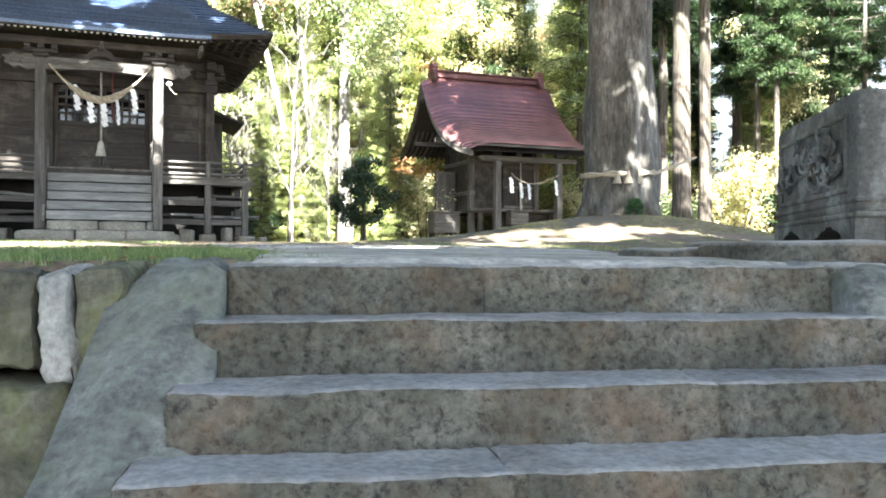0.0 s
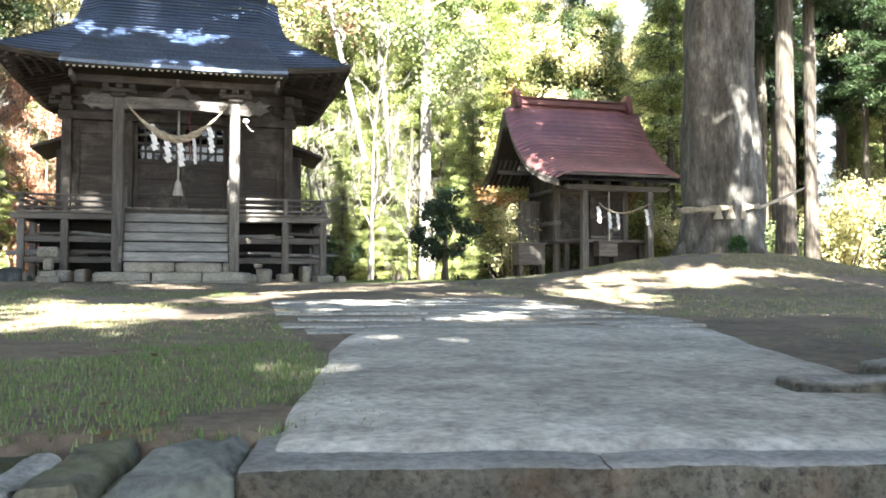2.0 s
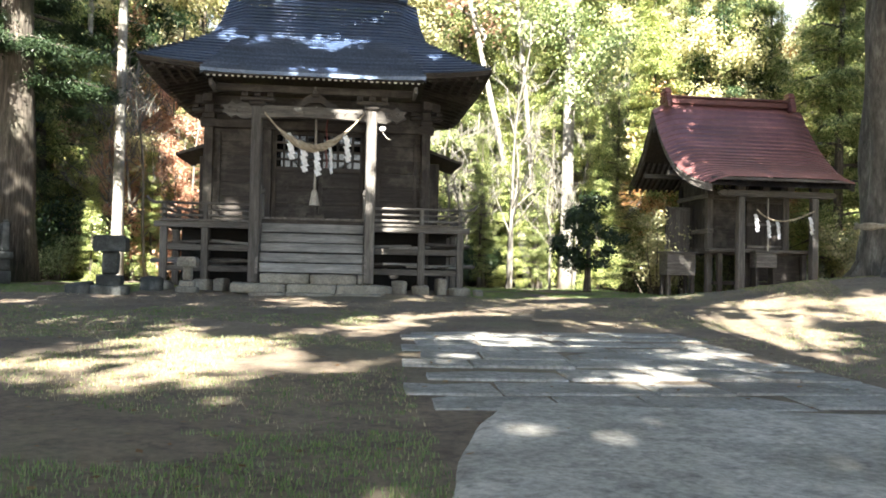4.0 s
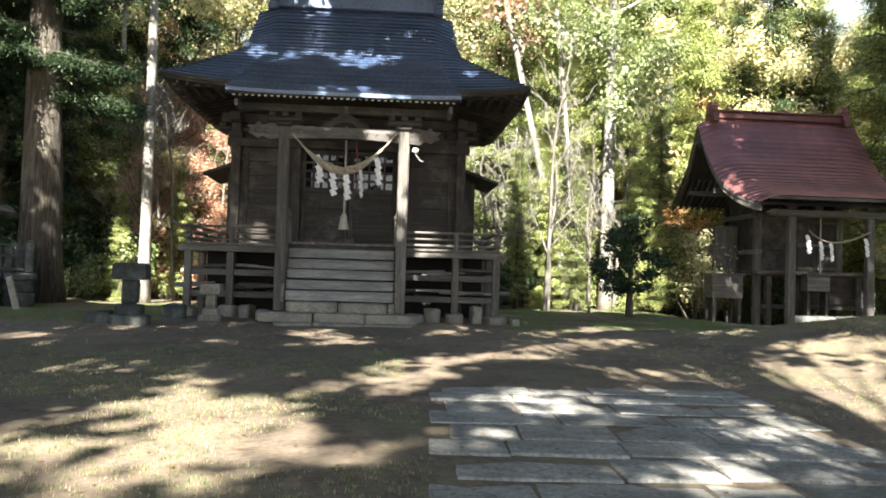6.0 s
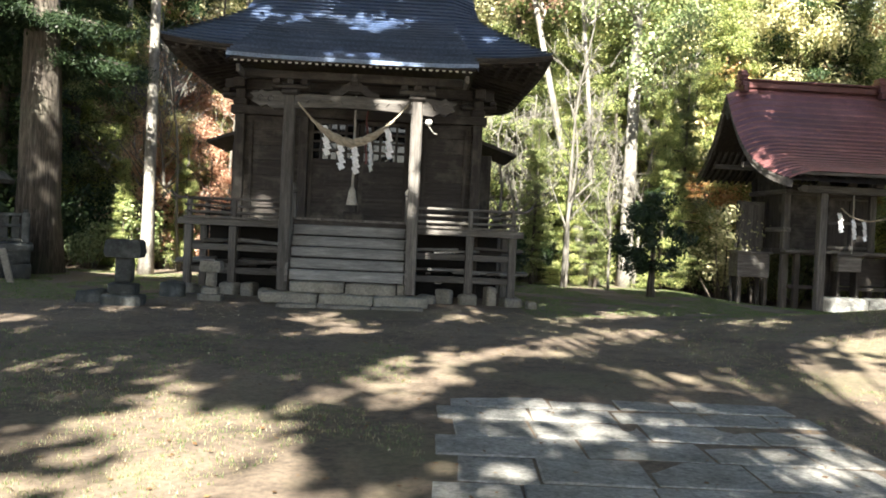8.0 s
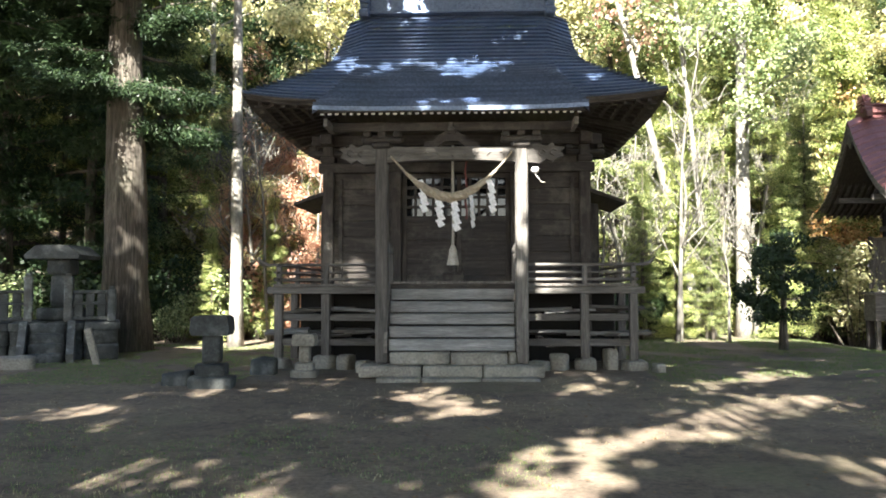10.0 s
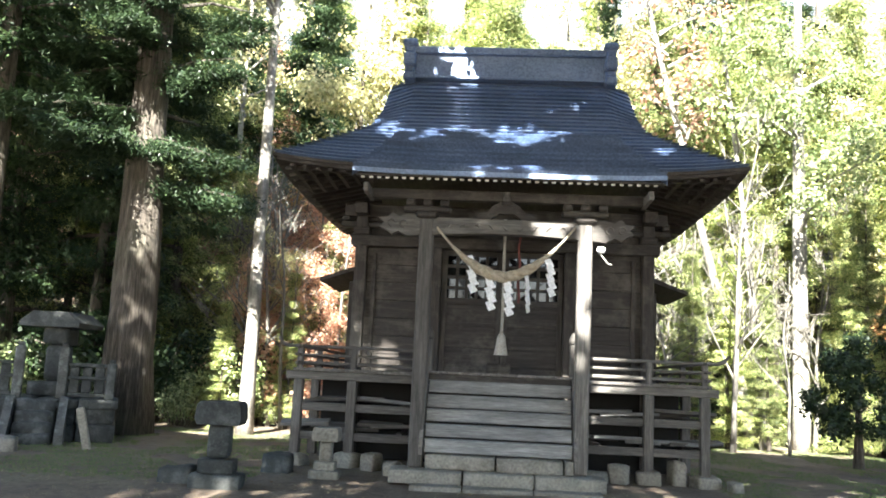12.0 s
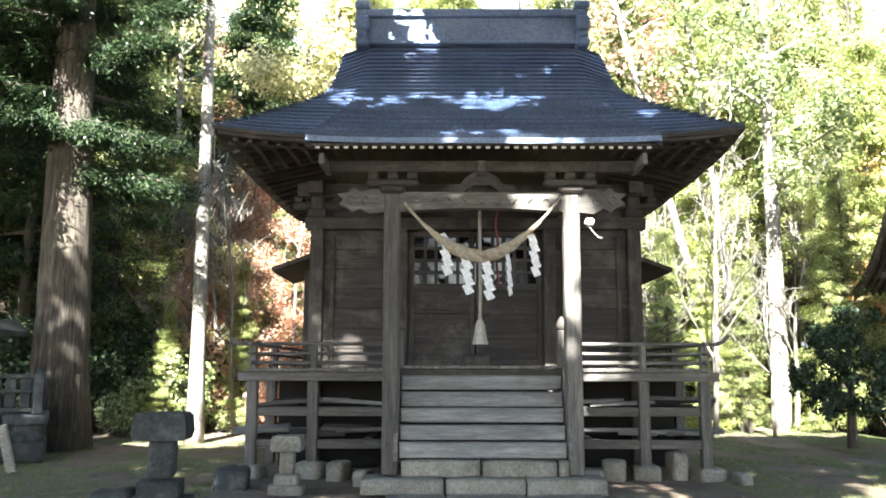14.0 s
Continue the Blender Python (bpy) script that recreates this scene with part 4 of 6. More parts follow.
for x in (-0.42, 2.57):
    sx = -1 if x < 0 else 1
    part("beam_nose", Shape().prism([(x, 2.99), (x + sx * 0.14, 3.0), (x + sx * 0.24, 3.08), (x + sx * 0.16, 3.15), (x, 3.15)], "y", -0.07, 0.07), WOOD_X, red)
rb("eave_purlin", -0.95, 3.0, -0.10, 0.06, 3.28, 3.39, DARK_X, 0.01)
for x in (0.0, 0.72, 1.43, 2.15):
    rb("bracket_block", x - 0.12, x + 0.12, -0.09, 0.09, 3.16, 3.28, WOOD_X, 0.03)
for x, y in ((-0.45, 1.0), (1.85, 1.0), (-0.45, 2.9), (1.85, 2.9)):
    rb("corner_post", x - 0.09, x + 0.09, y - 0.09, y + 0.09, 0.0, 3.5, WOOD_UP if y < 2 else DARK_UP, 0.012)
rb("floor_frame", -0.62, 2.35, 0.6, 3.0, 1.42, 1.56, DARK_X, 0.012)
rb("floor_edge", -0.75, 2.42, 0.30, 0.6, 1.47, 1.55, WOOD_X, 0.01)
for i in range(6):
    rb("front_board", -0.36, 0.62, 0.99, 1.02, 1.57 + 0.28 * i, 1.845 + 0.28 * i, DARK_X)
rb("front_door", 0.66, 1.22, 0.96, 1.0, 1.57, 2.95, DARK_UP)
rb("front_door", 1.24, 1.76, 0.96, 1.0, 1.57, 2.95, DARK_UP)
for z in (1.62, 2.25, 2.88):
    rb("door_rail", 0.68, 1.74, 0.94, 0.96, z, z + 0.07, WOOD_X)
rb("lintel", -0.5, 1.95, 0.93, 1.05, 2.96, 3.1, WOOD_X, 0.015)
for i in range(8):
    y = 1.09 + 0.215 * i
    for x in (-0.45, 1.85):
        rb("side_board", x - 0.02, x + 0.02, y + 0.003, y + 0.212, 1.56, 3.4, DARK_UP)
rb("back_wall", -0.38, 1.8, 2.88, 2.92, 1.56, 3.4, DARK_X)
for z in (2.0, 3.0):
    rb("side_beam", -0.56, -0.36, 0.85, 3.1, z, z + 0.13, WOOD_Y, 0.02)
for x in (-0.3, 0.5, 1.3, 2.2):
    rb("floor_post", x - 0.07, x + 0.07, 0.55, 0.69, 0, 1.42, DARK_UP)
rb("ground_sill", -0.5, 2.3, 0.56, 0.68, 0.55, 0.65, DARK_X)
rb("skirt_board", 0.45, 2.3, 0.70, 0.74, 0.66, 1.40, DARK_X)
RY, RE0, RE1 = 2.0, -0.60, 4.05          # ridge, front eave, rear eave
def red_prof(y):
    """Roof height from the front eave up to the ridge and down behind."""
    t = max(0.0, (y - RE0) / (RY - RE0) if y < RY else (RE1 - y) / (RE1 - RY))
    return (3.47 if y < RY else 3.75) + (2.42 if y < RY else 2.14) * (0.36 * t + 0.64 * t ** 2.1)
def red_ends(y):
    e = max(0.0, min(1.0, (RY - y) / (RY - RE0)))
    return -1.80 + 0.62 * e ** 3.5, 2.86 + 0.14 * e
def verge_drop(u, w=0.17):
    return 0.22 * (max(0.0, w - u) / w) ** 1.8 + 0.12 * (max(0.0, u - 1 + w) / w) ** 1.8
RN = 21
for back in (0, 1):
    for i in range(RN):
        s = Shape()
        e = RE1 if back else RE0
        y0, y1 = e + (RY - e) * i / RN, e + (RY - e) * (i + 1) / RN + (-0.02 if back else 0.02)
        rows = []
        for y, up in ((y0, -0.004), (y0, 0.044), (y1, 0.0)):
            yy = max(y, RY) if back else min(y, RY)
            a, b = red_ends(yy)
            rows.append([(a + (b - a) * j / 26, yy, red_prof(yy) + up - verge_drop(j / 26)) for j in range(27)])
        s.grid(rows)
        part("roof_course", s, RED_ROOF, red, "dark red lapped sheet metal")
for sx in (-1, 1):
    s = Shape()
    rows = []
    for i in range(29):
        y = RE0 + (RE1 - RE0) * i / 28
        x = red_ends(y)[0 if sx < 0 else 1]
        z = red_prof(y) - verge_drop(0.0 if sx < 0 else 1.0)
        rows.append([(x, y, z + 0.012), (x, y, z - 0.05), (x - sx * 0.03, y, z - 0.055), (x - sx * 0.03, y, z - 0.20), (x - sx * 0.09, y, z - 0.20), (x - sx * 0.09, y, z - 0.02)])
    s.grid(rows)
    part("barge_board", s, WOOD_Y, red, "grey curved barge board")
    x = -1.72 if sx < 0 else 2.80
    o = [(RY - 0.16, 5.50), (RY - 0.13, 5.28), (RY - 0.17, 5.15), (RY - 0.07, 5.12), (RY, 4.98), (RY + 0.07, 5.12), (RY + 0.17, 5.15), (RY + 0.13, 5.28), (RY + 0.16, 5.50)]
    part("gable_pendant", Shape().prism(o, "x", x - 0.03, x + 0.03), WOOD_UP, red, "pale carved gable pendant")
    x = -0.45 if sx < 0 else 1.85
    part("gable_wall", Shape().prism([(0.9, 3.4), (3.05, 3.4), (2.5, 4.55), (RY, 5.3), (1.5, 4.55)], "x", x - 0.03, x + 0.03), DARK_UP, red)
    for y, z in ((1.0, 3.62), (2.9, 3.72), (RY, 5.35)):
        a, b = sorted((x, -1.70 if sx < 0 else 2.78))
        rb("purlin", a, b, y - 0.07, y + 0.07, z, z + 0.14, WOOD_X, 0.012)
for e, n in ((RE0 + 0.03, 9), (RE1 - 0.03, 9)):
    s = Shape()
    s.grid([[(red_ends(y)[0] + 0.1 + (red_ends(y)[1] - red_ends(y)[0] - 0.2) * j / 4, y, red_prof(y) - 0.26) for j in range(5)] for y in [e + (RY - e) * i / 10 for i in range(11)]])
    part("soffit", s, DARK_Y, red)
for k in range(22):
    x = -1.02 + 3.95 * k / 21
    s = Shape()
    s.grid([[(x - 0.028, y, red_prof(y) - 0.13), (x - 0.028, y, red_prof(y) - 0.20), (x + 0.028, y, red_prof(y) - 0.20), (x + 0.028, y, red_prof(y) - 0.13)] for y in (-0.52, -0.1, 0.4, 0.95)])
    part("rafter", s, DARK_Y, red)
for k in range(26):
    x = -1.68 + 4.4 * k / 25
    s = Shape()
    s.grid([[(x - 0.03, y, red_prof(y) - 0.27), (x - 0.03, y, red_prof(y) - 0.35), (x + 0.03, y, red_prof(y) - 0.35), (x + 0.03, y, red_prof(y) - 0.27)] for y in (4.0, 3.6, 3.2, 2.95)])
    part("rear_rafter", s, WOOD_Y, red)
rb("eave_fascia", -1.10, 2.95, RE0 + 0.02, RE0 + 0.05, 3.37, 3.45, WOOD_X)
RRZ = red_prof(RY)
rb("ridge", -1.50, 2.60, RY - 0.12, RY + 0.12, RRZ - 0.04, RRZ + 0.15, RED_ROOF, 0.03)
rb("ridge_cap", -1.52, 2.62, RY - 0.16, RY + 0.16, RRZ + 0.15, RRZ + 0.21, RED_ROOF, 0.02)
for x in (-1.38, 2.48):
    e = new("ridge_end")
    e.parent = red
    for z0, z1, w, d in ((-0.16, 0.02, 0.08, 0.32), (0.02, 0.13, 0.10, 0.26), (0.13, 0.24, 0.085, 0.23), (0.24, 0.34, 0.11, 0.20), (0.34, 0.43, 0.09, 0.15)):
        part("end_block", Shape().box(x - w, x + w, RY - d, RY + d, RRZ + z0, RRZ + z1, 0.02), RED_ROOF, e)
rr = thing("small_straw_rope", "thin straw rope across the small shrine's porch", "rope")
rr.matrix_world = RED_M
part("strand", Shape().tube([(0.42 + 1.66 * t / 14, -0.13, 2.62 - 0.30 * math.sin(math.pi * (t / 14) ** 0.8)) for t in range(15)], 0.02, 7), STRAW, rr)
for x, z in ((0.36, 2.52), (0.72, 2.36), (1.00, 2.33), (1.95, 2.48)):
    st = streamer(0, 0, 0, 1.05, 0, 5, "streamers on the small rope")
    st.matrix_world = RED_M @ pose(x, -0.15, z - 0.06, 0, 0, rnd.uniform(-10, 10))
cord = thing("bell_pull", "pale bell pull hanging in the small porch", "bell rope")
cord.matrix_world = RED_M
part("cord", Shape().tube([(0.86, 0.1, 2.97), (0.86, 0.1, 2.1), (0.87, 0.1, 1.2)], 0.018, 6), PALE_ROPE, cord)
obx = thing("collection_box", "grey wooden offering chest in the small porch", "box")
obx.matrix_world = RED_M
part("body", Shape().box(0.50, 1.12, 0.05, 0.45, 1.04, 1.44, 0.02), WOOD_X, obx)
part("lid", Shape().box(0.45, 1.17, 0.0, 0.5, 1.44, 1.50, 0.015), WOOD_X, obx)
for x in (0.56, 1.06):
    part("leg", Shape().box(x - 0.04, x + 0.04, 0.1, 0.4, 0.40, 1.04, 0.01), DARK_UP, obx)
plinth = thing("plinth_stones", "long grey stone slabs before the small shrine", "stone")
plinth.matrix_world = RED_M
for a, b in ((0.25, 1.20), (1.21, 2.35)):
    s = Shape()
    lump(s, a, b, -0.25, 0.48, -0.1, 0.40, a * 7, 0.02, 6)
    part("slab", s, GRANITE, plinth, smooth=True)
screen = thing("lattice_screen", "grey boarded screen beside the small shrine", "screen")
screen.matrix_world = RED_M
for k in range(6):
    x = -1.25 + 0.12 * k
    part("screen_board", Shape().box(x, x + 0.115, 2.0, 2.03, 1.50, 2.74, 0.004), WOOD_UP, screen)
for z in (1.46, 2.72):
    part("screen_rail", Shape().box(-1.32, -0.5, 1.98, 2.06, z, z + 0.08, 0.01), WOOD_X, screen)
for x in (-1.30, -0.54):
    part("screen_post", Shape().box(x - 0.045, x + 0.045, 1.97, 2.06, 0, 2.82, 0.01), DARK_UP, screen)
chest = thing("wooden_chest", "grey wooden chest on legs beside the small shrine", "chest")
chest.matrix_world = RED_M
part("body", Shape().box(-1.68, -0.82, 1.0, 1.6, 0.78, 1.40, 0.02), WOOD_X, chest)
part("lid", Shape().box(-1.73, -0.77, 0.95, 1.65, 1.40, 1.46, 0.015), WOOD_X, chest)
for x in (-1.6, -0.9):
    for y in (1.06, 1.54):
        part("leg", Shape().box(x - 0.05, x + 0.05, y - 0.05, y + 0.05, 0, 0.78, 0.01), DARK_UP, chest)

# ---- carved pedestal by the steps ----
PED = pose(3.05, -14.35, -0.13, 0, 0, -29)      # y runs along the long carved face
ped = thing("stone_pedestal", "carved lichened stone pedestal on curved feet", "pedestal")
ped.matrix_world = PED
s = Shape()
lump(s, 0.0, 1.0, 0.0, 1.36, 0.115, 0.63, 5, 0.006, 10, None, 0.02)
part("block", s, GRANITE, ped, smooth=True)
s = Shape()
for z, a in ((0.128, 0.016), (0.19, 0.008)):
    s.box(-a, 1.0 + a, -a, 1.36 + a, z - 0.027, z, 0.010)
part("moulding", s, GRANITE, ped)
# sunk panel with relief on the long face
s = Shape()
for a, b, c, d in ((0.12, 1.24, 0.21, 0.235), (0.12, 1.24, 0.525, 0.55)):
    s.box(-0.014, 0.01, a, b, c, d, 0.006)
for a, b in ((0.12, 0.145), (1.215, 1.24)):
    s.box(-0.014, 0.01, a, b, 0.235, 0.525, 0.006)
part("panel_frame", s, GRANITE, ped)
s = Shape()
prnd = random.Random(8)
for k in range(44):
    y, z = prnd.uniform(0.2, 1.16), prnd.uniform(0.27, 0.49)
    s.tube([(-0.008 - 0.006 * i % 2, y + 0.05 * math.cos(i * 0.9 + k), z + 0.035 * math.sin(i * 0.9 + k)) for i in range(6)], [0.004, 0.009, 0.011, 0.010, 0.008, 0.004], 6)
part("relief", s, GRANITE, ped, "worn carved relief")["kind"] = "stuff"
def arched(w, ends, mid):
    """Side of the footed base: a long board with two arches cut into its lower edge."""
    o = [(0.0, 0.0), (0.0, 0.10), (w, 0.10), (w, 0.0), (w - ends, 0.0)]
    for a, b in ((w - ends, w / 2 + mid), (w / 2 - mid, ends)):
        o += [(a + (b - a) * k, h) for k, h in ((0.05, 0.035), (0.18, 0.055), (0.34, 0.062), (0.42, 0.078), (0.5, 0.07), (0.58, 0.078), (0.66, 0.062), (0.82, 0.055), (0.95, 0.035), (1.0, 0.0))]
    return o
for x in (-0.012, 0.892):
    part("foot_board", Shape().prism(arched(1.36, 0.17, 0.14), "x", x, x + 0.12), GRANITE, ped)
for y in (-0.012, 1.252):
    part("foot_board", Shape().prism([(0.11 + p * 0.78, q) for p, q in arched(1.0, 0.08, 0.12)], "y", y, y + 0.12), GRANITE, ped)
for i, (x, y, w, d, h) in enumerate(((2.62, -13.72, 0.5, 0.20, 0.06), (3.12, -13.62, 0.62, 0.22, 0.08), (3.0, -14.2, 0.9, 0.5, 0.09))):
    st = thing("kerb_stone", "low grey kerb stone beside the steps", "kerb", "kerb stones", at=(x, y, court(x, y)), turn=-14)
    s = Shape()
    lump(s, -w / 2, w / 2, -d / 2, d / 2, -0.15, h, i * 2.2, 0.012, 5)
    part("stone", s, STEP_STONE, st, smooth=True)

# ---- stone lanterns and the fenced memorial ----
def small_shrine_stone(name, label, x, y, k, mat):
    g = court(x, y)
    st = thing(name, label, "stone lantern", at=(x, y, g), turn=rnd.uniform(-6, 6))
    for nm, w, d, z0, z1 in (("plinth", 0.33, 0.30, -0.05, 0.17), ("base", 0.23, 0.22, 0.17, 0.36), ("shaft", 0.145, 0.145, 0.36, 0.80)):
        s = Shape()
        lump(s, -w * k, w * k, -d * k, d * k, z0 * k, z1 * k + 0.004, w * 9, 0.012, 5)
        part(nm, s, mat, st, smooth=True)
    o = [(-0.27 * k, 0.80 * k), (0.27 * k, 0.80 * k), (0.30 * k, 0.88 * k), (0.28 * k, 1.06 * k), (0.24 * k, 1.10 * k), (-0.24 * k, 1.10 * k), (-0.28 * k, 1.06 * k), (-0.30 * k, 0.88 * k)]
    s = Shape().prism(o, "y", -0.26 * k, 0.26 * k)
    part("cap", s, mat, st, "heavy hipped stone cap")
    return st
small_shrine_stone("stone_lantern", "squat grey stone lantern with a heavy cap", -3.08, -1.2, 0.84, DARK_GRANITE)
small_shrine_stone("stone_lantern", "short tan stone post with a flat cap", -2.10, -0.05, 0.55, TUFF)
for i, (x, y) in enumerate(((-3.75, -0.6), (-3.6, -1.0), (-2.75, 0.2))):
    st = thing("field_stone", "dark rough stone on the ground", "stone", "field stones", at=(x, y, court(x, y)))
    s = Shape()
    lump(s, -0.2, 0.2, -0.14, 0.14, -0.06, 0.12 + 0.05 * i, i + 20, 0.05, 5)
    part("stone", s, DARK_GRANITE, st, smooth=True)

MEM = pose(-7.25, 2.6, court(-7.25, 2.6), 0, 0, 24) @ Matrix.Diagonal((0.86, 0.86, 0.95, 1))
mem = thing("fenced_memorial", "dark stone platform with a carved stone fence", "memorial")
mem.matrix_world = MEM
for z0, z1, a in ((0.0, 0.30, 0.06), (0.30, 0.58, 0.03), (0.58, 0.70, 0.08)):
    n = 4
    for k in range(n):
        x0 = -1.35 - a + (2.7 + 2 * a) * k / n
        s = Shape()
        lump(s, x0 + 0.005, x0 + (2.7 + 2 * a) / n - 0.005, -a, 2.2, z0 - 0.04, z1, k + z0 * 7, 0.012, 5)
        part("platform_stone", s, DARK_GRANITE, mem, smooth=True)
for x in (-1.25, -0.35, 0.40, 1.25):
    h = 0.62 if abs(x) > 1 else 0.86
    s = Shape()
    s.box(x - 0.085, x + 0.085, 0.0, 0.17, 0.70, 0.70 + h, 0.02)
    s.box(x - 0.06, x + 0.06, 0.025, 0.145, 0.70 + h, 0.76 + h, 0.03)
    part("fence_post", s, GRANITE if abs(x) < 1 else DARK_GRANITE, mem, "stone fence post")
for a, b in ((-1.16, -0.44), (0.49, 1.16)):
    for z in (0.74, 1.02, 1.24):
        part("fence_rail", Shape().box(a, b, 0.04, 0.13, z, z + 0.06, 0.01), DARK_GRANITE, mem)
    for k in range(3):
        x = a + (b - a) * (k + 0.5) / 3
        part("fence_panel", Shape().box(x - 0.085, x + 0.085, 0.055, 0.115, 0.80, 1.24, 0.02), DARK_GRANITE, mem)
for y in (0.5, 1.0, 1.5, 2.0):
    for x in (-1.25, 1.25):
        part("fence_post", Shape().box(x - 0.06, x + 0.06, y - 0.06, y + 0.06, 0.70, 1.26, 0.015), DARK_GRANITE, mem)
for x in (-1.25, 1.25):
    part("fence_rail", Shape().box(x - 0.04, x + 0.04, 0.1, 2.05, 1.18, 1.25, 0.01), DARK_GRANITE, mem)
for i in range(4):
    s = Shape()
    lump(s, -0.30, 0.36, -0.20 - 0.20 * (3 - i), -0.02 - 0.2 * (2 - i) if i < 3 else 0.02, -0.05, 0.17 * (i + 1), i + 3.3, 0.012, 4)
    part("step", s, DARK_GRANITE, mem, smooth=True)
for x in (-0.42, 0.48):
    o = [(0.0, 0.0), (0.0, 0.74), (-0.15, 0.70), (-0.95, 0.16), (-0.95, 0.0)]
    part("step_cheek", Shape().prism(o, "x", x - 0.07, x + 0.07), GRANITE, mem)
tower = thing("stone_lantern", "tall dark stone lantern behind the fence", "stone lantern", at=tuple(MEM @ Vector((0.25, 1.1, 0.70))))
for nm, w, z0, z1 in (("base", 0.34, 0.0, 0.25), ("shaft", 0.17, 0.25, 0.85), ("light_box", 0.22, 0.85, 1.15)):
    s = Shape()
    lump(s, -w, w, -w, w, z0, z1 + 0.004, w * 11, 0.01, 5)
    part(nm, s, DARK_GRANITE, tower, smooth=True)
part("cap", Shape().prism([(-0.5, 1.15), (0.5, 1.15), (0.52, 1.22), (0.3, 1.40), (-0.3, 1.40), (-0.52, 1.22)], "y", -0.45, 0.45), DARK_GRANITE, tower)
lean = thing("leaning_stone", "pale narrow stone leaning on the platform", "stone", at=(-5.95, 1.75, court(-5.95, 1.75)), turn=20)
part("stone", Shape().box(-0.06, 0.06, -0.04, 0.04, -0.03, 0.62, 0.02, pose(0, 0, 0, 0, -14, 0)), TUFF, lean)
sl = thing("field_stone", "pale tan stone block before the memorial", "stone", "field stones", at=(-6.9, 0.95, court(-6.9, 0.95)), turn=15)
s = Shape()
lump(s, -0.3, 0.3, -0.14, 0.14, -0.05, 0.2, 31, 0.03, 5)
part("stone", s, TUFF, sl, smooth=True)

# ---- trees ----
def trunk_shape(height, r0, r1, seed, lean=(0, 0), flare=1.25, sides=14, wob=0.12, n=14, rough=0.25):
    path, rad = [], []
    for i in range(n + 1):
        t = i / n
        w = Vector(noise.noise_vector(Vector((seed * 3.3, t * 2.2, 1)))) * wob * t
        path.append(Vector((lean[0] * t + w.x, lean[1] * t + w.y, height * t - 0.3 * (i == 0))))
        rad.append((r0 + (r1 - r0) * t) * (1 + (flare - 1) * max(0, 1 - t * height / 1.1) ** 2))
    return Shape().tube(path, rad, sides, rough, seed), path, rad


def crown_shape(clumps, size, per, seed, spreadf=0.33, droop=0.0):
    r = random.Random(seed)
    s = Shape()
    for c, rad in clumps:
        for _ in range(int(per * rad ** 1.6)):
            d = Vector((r.gauss(0, 1), r.gauss(0, 1), r.gauss(0, 0.75))) * rad * spreadf
            s.leaf(Vector(c) + d, size * r.uniform(0.6, 1.35), r, droop, (d.normalized() + Vector((0, 0, 0.4))) if d.length else None)
    return s


def needle_shape(clumps, size, per, seed):
    """Drooping feathery sprays round each clump, pointing away from the trunk."""
    r = random.Random(seed)
    s = Shape()
    for c, rad in clumps:
        out = Vector((c[0], c[1], 0))
        out = out.normalized() if out.length > 0.05 else Vector((1, 0, 0))
        for _ in range(int(per * rad ** 1.6)):
            o = Vector((r.gauss(0, 1), r.gauss(0, 1), r.gauss(0, 0.42))) * rad * 0.36
            d = (out * 0.8 + Vector((r.gauss(0, 0.6), r.gauss(0, 0.6), r.gauss(-0.35, 0.45)))).normalized() * size * r.uniform(0.6, 1.4)
            n = Vector((r.gauss(0, 0.5), r.gauss(0, 0.5), 1.0)) + out * 0.5
            e = d.cross(n).normalized() * size * 0.12
            p = Vector(c) + o
            k = len(s.v)
            s.v += [tuple(p), tuple(p + d * 0.45 + e), tuple(p + d), tuple(p + d * 0.45 - e)]
            s.f.append((k, k + 1, k + 2, k + 3))
    return s


def limb(s, a, b, r, rn, sag=0.1):
    a, b = Vector(a), Vector(b)
    mid = (a + b) / 2 + Vector((rn.uniform(-0.15, 0.15), rn.uniform(-0.15, 0.15), sag))
    s.tube([a, (a + mid) / 2, mid, (mid + b) / 2, b], [r, r * 0.8, r * 0.6, r * 0.42, r * 0.2], 6, caps=False)


def cedar(seed, height, r0, bare, spread_r, per=330, leaf_mat=CEDAR_LEAF, size=0.19, name="cedar_tree", label="tall dark green cedar with straight furrowed trunk"):
    r = random.Random(seed)
    t = thing(name, label, "tree", "forest trees")
    sh, path, rad = trunk_shape(height, r0, r0 * 0.22, seed, (r.uniform(-0.2, 0.2), r.uniform(-0.2, 0.2)))
    limbs = Shape()
    clumps = []
    z = bare
    while z < height - 0.2:
        k = (z - bare) / (height - bare)
        reach = spread_r * (1 - 0.85 * k) * (0.75 + 0.25 * min(1, k * 6))
        for _ in range(5 if k < 0.8 else 3):
            a = r.uniform(0, 6.283)
            q = reach * r.uniform(0.55, 1.0)
            end = (q * math.cos(a), q * math.sin(a), z - 0.12 * q + r.uniform(-0.2, 0.25))
            limb(limbs, (0, 0, z), end, 0.035 + 0.02 * (1 - k), r, 0.12)
            for u in (0.28, 0.55, 0.8, 1.0):
                clumps.append((Vector((end[0] * u, end[1] * u, z + (end[2] - z) * u + r.gauss(-0.05, 0.16))), r.uniform(0.36, 0.62)))
        z += r.uniform(0.55, 0.8)
    part("trunk", sh, BARK, t, smooth=True, fix=False)
    part("branch_work", limbs, BARK, t, fix=False)["kind"] = "stuff"
    part("crown", needle_shape(clumps, size, per, seed), leaf_mat, t, fix=False)
    return t


